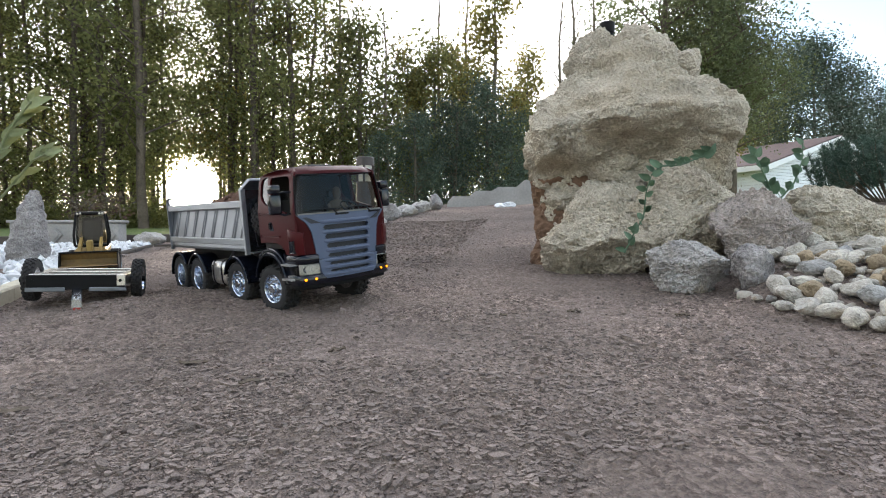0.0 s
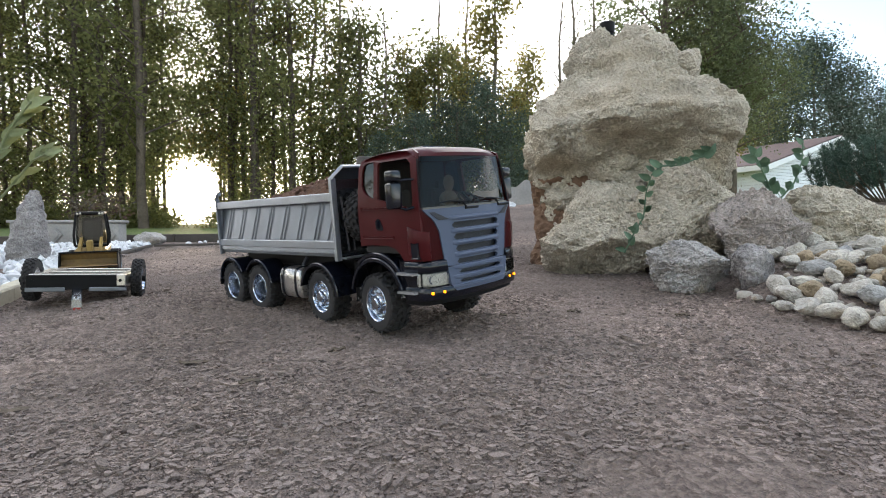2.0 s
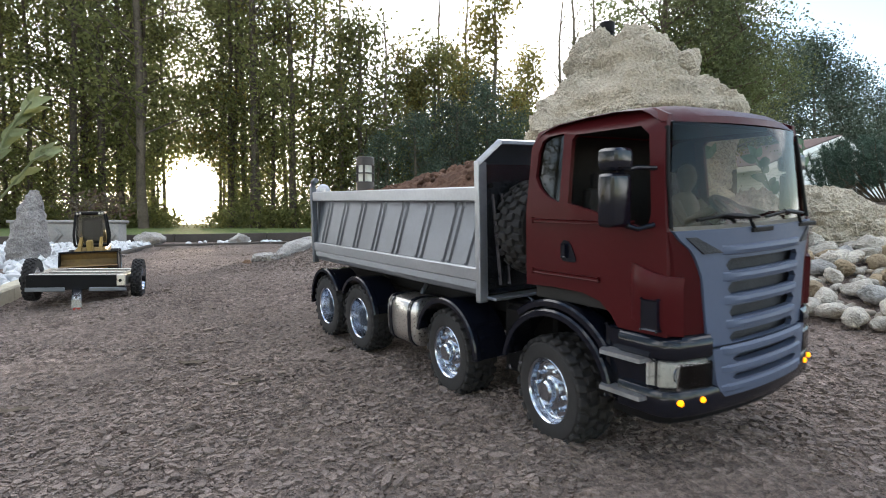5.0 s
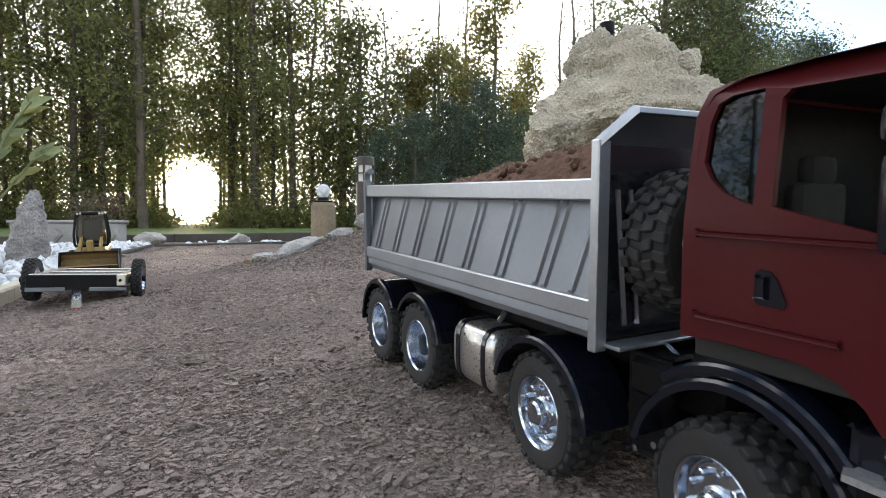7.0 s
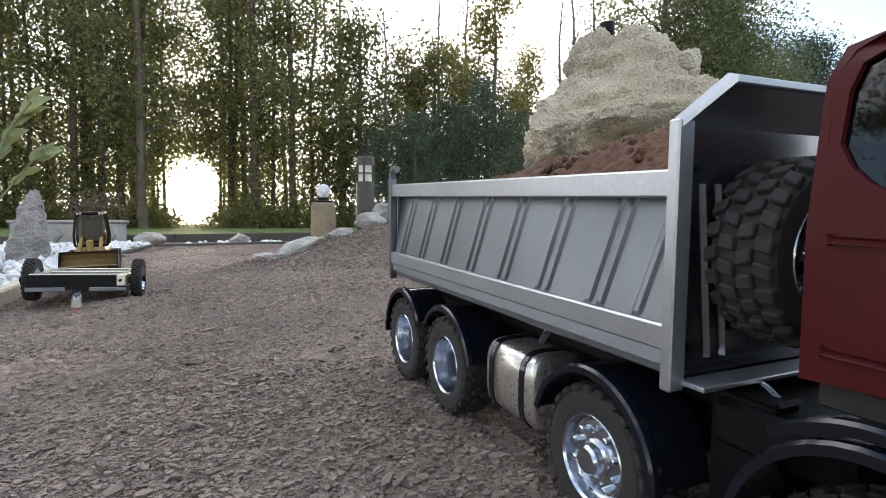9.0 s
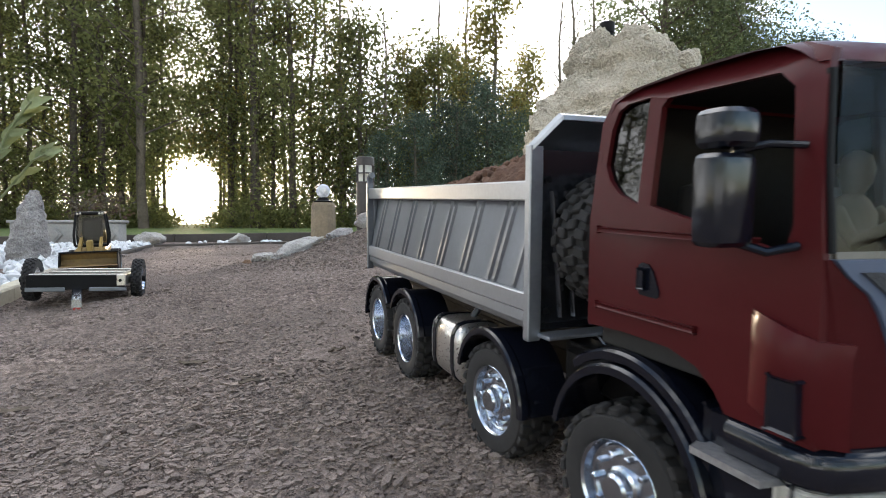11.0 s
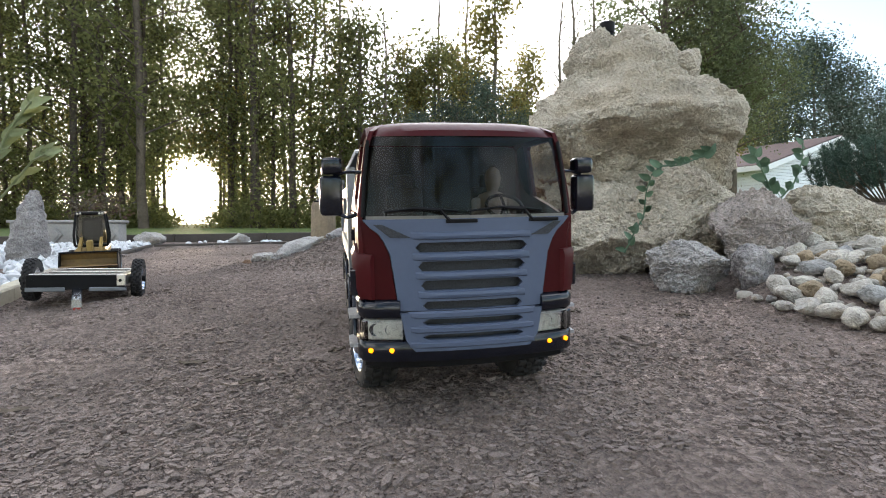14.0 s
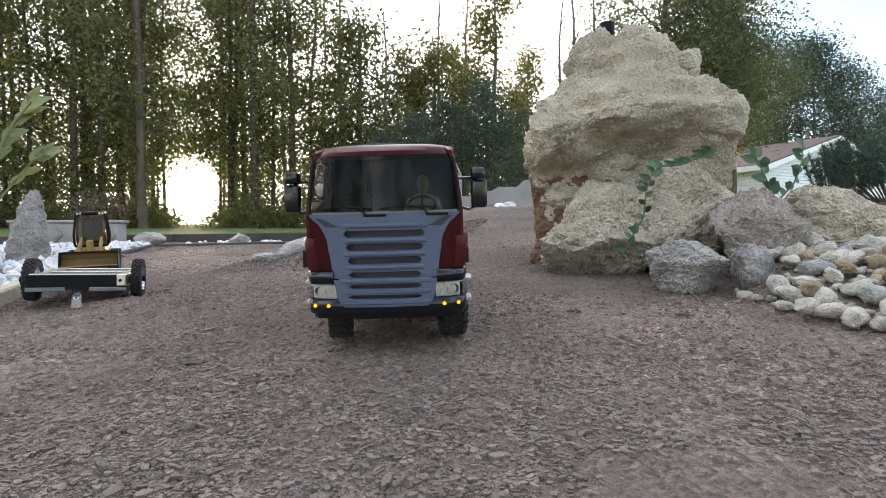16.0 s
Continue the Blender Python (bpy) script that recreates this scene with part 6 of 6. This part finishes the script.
def house():
    x, y = 15.1, 22.0
    root = thing("house", pose(x, y, 0.55, 0, 0, 28), "white sided house with brown shingle roof", "house")
    half, eave, peak, deep = 4.2, 2.05, 3.30, 9.0
    def width_at(z):
        return half if z <= eave else half * (peak - z) / (peak - eave)
    z = -0.3
    while z < peak - 0.05:
        h = 0.115
        a, b = width_at(z), width_at(min(z + h, peak))
        bm = loft(bmesh.new(), [[(-a, 0.0, z), (a, 0.0, z), (a, 0.02, z), (-a, 0.02, z)], [(-b, 0.018, z + h - 0.004), (b, 0.018, z + h - 0.004), (b, 0.03, z + h - 0.004), (-b, 0.03, z + h - 0.004)]])
        part("siding_board", bm, SIDING, root)
        if z < eave - h:
            bm = loft(bmesh.new(), [[(-half, 0.02, z), (-half, deep, z), (-half + 0.02, deep, z), (-half + 0.02, 0.02, z)], [(-half + 0.018, 0.02, z + h - 0.004), (-half + 0.018, deep, z + h - 0.004), (-half + 0.03, deep, z + h - 0.004), (-half + 0.03, 0.02, z + h - 0.004)]])
            part("siding_board", bm, SIDING, root)
        z += h
    slope = (peak - eave) / half
    for s in (-1, 1):
        e = half + 0.35
        bm = loft(bmesh.new(), [[(s * e, yy, eave - slope * 0.35 + 0.10), (0, yy, peak + 0.10), (0, yy, peak + 0.16), (s * e, yy, eave - slope * 0.35 + 0.16)] for yy in (-0.3, deep + 0.3)])
        part("roof", bm, SHINGLE, root)
        bm = loft(bmesh.new(), [[(s * e, yy, eave - slope * 0.35 - 0.08), (0, yy, peak - 0.06), (0, yy, peak + 0.11), (s * e, yy, eave - slope * 0.35 + 0.11)] for yy in (-0.32, -0.27)])
        part("rake_board", bm, TRIM, root)
        part("fascia", box(bmesh.new(), min(s * e, s * (e + 0.03)), max(s * e, s * (e + 0.03)), -0.3, deep + 0.3, eave - slope * 0.35 - 0.06, eave - slope * 0.35 + 0.13), TRIM, root)
        part("soffit", box(bmesh.new(), min(s * half, s * e), max(s * half, s * e), -0.3, deep + 0.3, eave - slope * 0.35 - 0.05, eave - slope * 0.35 - 0.02), TRIM, root)


house()


def pine_bush():
    x, y = 2.20, 2.75
    z = ground_z(x, y, False)
    root = thing("pine_bush", pose(x, y, z), "dense dark green mountain pine bush", "pine bush")
    r = random.Random(3)
    bm = bmesh.new()
    verts, faces = [], []
    for k in range(230):
        a, d = r.uniform(0, 2 * math.pi), math.sqrt(r.random())
        base = Vector((0.35 * d * math.cos(a), 0.28 * d * math.sin(a), 0.02))
        tip = Vector((base.x * 1.25, base.y * 1.25, 0.08 + 0.24 * math.sqrt(max(0.0, 1 - d * d * 0.8)) + r.uniform(-0.03, 0.035)))
        if k % 3 == 0:
            tube(bm, [base * 0.4, base.lerp(tip, 0.6), tip], [0.003, 0.002, 0.0012], 5)
        way = (tip - base).normalized()
        for j in range(120):
            f = 1 - 0.75 * r.random() ** 1.5
            p = base.lerp(tip, f)
            out = Vector((r.gauss(0, 1), r.gauss(0, 1), r.gauss(0, 1))).normalized() * 1.0 + way * 0.7
            out = out.normalized() * r.uniform(0.024, 0.040)
            side = out.cross(Vector((r.gauss(0, 1), r.gauss(0, 1), r.gauss(0, 1)))).normalized() * 0.0019
            n = len(verts)
            verts += [p - side, p + side, p + out]
            faces.append((n, n + 1, n + 2))
    part("stem", bm, BARK, root)
    me = bpy.data.meshes.new("needles")
    me.from_pydata([tuple(v) for v in verts], [], faces)
    me.materials.append(material("pine_needles", (0.05, 0.095, 0.06), (0.03, 0.06, 0.04), rough=0.5, scale=6, fine=30, bump=0, contrast=0.3, thin=0.15, island=0.5))
    ob = new("needles", me)
    ob.parent = root
    tagged(ob, kind="stuff")


pine_bush()


# ---- creeper on the rocks and the sapling ----
VINE = material("broad_green_leaf", (0.14, 0.22, 0.13), (0.09, 0.16, 0.095), rough=0.45, scale=40, fine=160, bump=0.15, relief=0.001, contrast=0.3, thin=0.3, island=0.35)
PALE_LEAF = material("pale_green_leaf", (0.30, 0.33, 0.17), (0.22, 0.26, 0.12), rough=0.5, scale=40, fine=160, bump=0.15, relief=0.001, contrast=0.3, thin=0.35, island=0.3)


def leaf_blade(length, width, fold=0.25):
    bm = bmesh.new()
    rows = []
    for t in np.linspace(0.0, 1.0, 8):
        w = width * (math.sin(math.pi * t ** 0.7) ** 0.8 if 0 < t < 1 else 0.02)
        z = -0.25 * length * t * t
        rows.append([(-w, t * length, z + fold * w), (-w * 0.5, t * length, z + fold * w * 0.45), (0, t * length, z), (w * 0.5, t * length, z + fold * w * 0.45), (w, t * length, z + fold * w)])
    loft(bm, rows, ring=False)
    bmesh.ops.solidify(bm, geom=bm.faces[:], thickness=0.0004)
    return bm


def creeper(name, path, leaves, length, width, mat, label, seed, stem=0.0018, start=0.0):
    r = random.Random(seed)
    path = [Vector(p) for p in path]
    root = thing(name, Matrix.Translation(path[0]), label, "plant")
    part("stem", tube(bmesh.new(), [p - path[0] for p in path], [stem * (1 - 0.5 * i / len(path)) for i in range(len(path))], 6), mat, root)
    me = mesh_of("leaf", leaf_blade(length, width), mat, 60)
    for k in range(leaves):
        f = (start + (1 - start) * (k + 0.5) / leaves) * (len(path) - 1)
        i = min(int(f), len(path) - 2)
        p = path[i].lerp(path[i + 1], f - i)
        ob = new("leaf", me)
        ob.parent = root
        side = 1 if k % 2 else -1
        aim = pose(0, 0, 0, r.uniform(60, 110), side * r.uniform(15, 85), r.uniform(-30, 30))
        if name == "sapling":
            aim = pose(0, 0, 0, r.uniform(55, 85), 35 + side * r.uniform(8, 30), r.uniform(-20, 20))
        ob.matrix_basis = Matrix.Translation(p - path[0]) @ aim @ Matrix.Scale(r.uniform(0.7, 1.15), 4)


GREEN_VINE = "creeper with broad green leaves climbing the rocks"
creeper("creeper", [(0.350, 1.09, 0.160), (0.365, 1.085, 0.195), (0.383, 1.08, 0.229), (0.386, 1.075, 0.278), (0.396, 1.075, 0.310), (0.415, 1.08, 0.326)], 17, 0.024, 0.007, VINE, GREEN_VINE, 1)
creeper("creeper", [(0.415, 1.08, 0.326), (0.453, 1.08, 0.328), (0.49, 1.08, 0.343), (0.522, 1.09, 0.352)], 13, 0.024, 0.007, VINE, GREEN_VINE, 2)
creeper("creeper", [(0.615, 1.05, 0.255), (0.60, 1.045, 0.29), (0.58, 1.04, 0.325), (0.57, 1.04, 0.345)], 11, 0.026, 0.0085, VINE, "leafy creeper rising between the rocks", 3)
creeper("creeper", [(0.62, 1.06, 0.25), (0.65, 1.05, 0.29), (0.665, 1.05, 0.33), (0.665, 1.05, 0.365)], 15, 0.022, 0.0068, VINE, "leafy creeper rising between the rocks", 4)
creeper("sapling", [(-0.90, 1.02, 0.05), (-0.865, 1.02, 0.20), (-0.80, 1.0, 0.31), (-0.755, 0.99, 0.38), (-0.71, 0.98, 0.425)], 13, 0.042, 0.0085, PALE_LEAF, "slender sapling with pale narrow leaves", 5, 0.0025, 0.5)
creeper("sapling", [(-0.92, 1.05, 0.05), (-0.85, 1.04, 0.22), (-0.745, 1.03, 0.33), (-0.715, 1.02, 0.34)], 8, 0.040, 0.0085, PALE_LEAF, "slender sapling with pale narrow leaves", 6, 0.0025, 0.5)


# ---- what moves ----
TRUCK_WAY = [
    (0, -0.2284, 1.0446, 0.0681, 5.72, 0.48, -45.54),
    (0.5, -0.1640, 0.9954, 0.0688, 5.87, -0.12, -43.44),
    (1, -0.1057, 0.9354, 0.0686, 5.83, -0.02, -42.72),
    (1.5, -0.0629, 0.8884, 0.0692, 5.79, -0.16, -43.26),
    (2, -0.0227, 0.8360, 0.0677, 5.79, 0.02, -44.23),
    (2.5, 0.0139, 0.7787, 0.0643, 5.70, 0.18, -45.54),
    (3, 0.0457, 0.7294, 0.0602, 5.13, 0.64, -46.99),
    (3.5, 0.0768, 0.6736, 0.0553, 4.52, 1.33, -48.41),
    (4, 0.1049, 0.6207, 0.0510, 4.24, 1.76, -50.21),
    (6.5, 0.2040, 0.3129, 0.0281, 2.31, 3.79, -61.88),
    (7, 0.2080, 0.3006, 0.0278, 2.25, 3.72, -62.28),
    (7.5, 0.2183, 0.2446, 0.0250, 1.91, 3.62, -64.44),
    (8, 0.2197, 0.2218, 0.0236, 1.29, 3.50, -65.52),
    (9.2, 0.2197, 0.2218, 0.0236, 1.29, 3.50, -65.52),
    (9.6, 0.2197, 0.2218, 0.0236, 1.29, 3.50, -65.52),
    (11.5, 0.1369, 0.3640, 0.0312, 1.45, 3.60, -68.70),
    (12, 0.1040, 0.4045, 0.0348, 1.52, 3.75, -70.30),
    (12.5, 0.0800, 0.4423, 0.0379, 1.52, 3.72, -72.47),
    (13, 0.0512, 0.4730, 0.0408, 1.56, 3.31, -74.02),
    (13.5, 0.0304, 0.5186, 0.0443, 1.71, 3.39, -76.83),
    (14, 0.0049, 0.5699, 0.0481, 1.51, 3.49, -78.76),
    (14.5, -0.0165, 0.6126, 0.0509, 1.60, 3.56, -80.02),
    (15, -0.0338, 0.6571, 0.0539, 1.57, 3.57, -82.17),
    (15.5, -0.0505, 0.7063, 0.0570, 1.63, 3.69, -85.39),
    (16, -0.0620, 0.7571, 0.0595, 1.52, 3.94, -90.63),
]


def motions():
    walk(truck, [(t, pose(*p)) for t, *p in TRUCK_WAY])
    walk(load, [(t, pose(*p)) for t, *p in TRUCK_WAY])
    # distance rolled and steering between the rows
    rolled, marks = 0.0, []
    for (t0, *p), (t1, *q) in zip(TRUCK_WAY, TRUCK_WAY[1:]):
        step = Vector((q[0] - p[0], q[1] - p[1], 0.0))
        head = radians((p[5] + q[5]) / 2)
        gone = step.x * math.cos(head) + step.y * math.sin(head)
        bend = radians(q[5] - p[5]) / gone if abs(gone) > 0.008 else 0.0
        steer = max(-9.0, min(9.0, math.degrees(math.atan(0.36 * bend))))
        n = max(1, math.ceil(abs(gone) / 0.05))
        for k in range(n):
            marks.append((t0 + (t1 - t0) * k / n, rolled + gone * k / n, steer if abs(gone) > 0.008 else None))
        rolled += gone
    marks.append((16.0, rolled, marks[-1][2]))
    known = [(t, a) for t, _, a in marks if a is not None]
    angles = [float(np.interp(t, [k[0] for k in known], [k[1] for k in known])) for t, _, _ in marks]
    angles = [sum(angles[max(0, i - 2):i + 3]) / len(angles[max(0, i - 2):i + 3]) for i in range(len(angles))]
    for wheel, x, y, share in WHEELS:
        walk(wheel, [(t, pose(x, y, 0.042, 0, math.degrees(d / 0.042), a * share)) for (t, d, _), a in zip(marks, angles)])


motions()
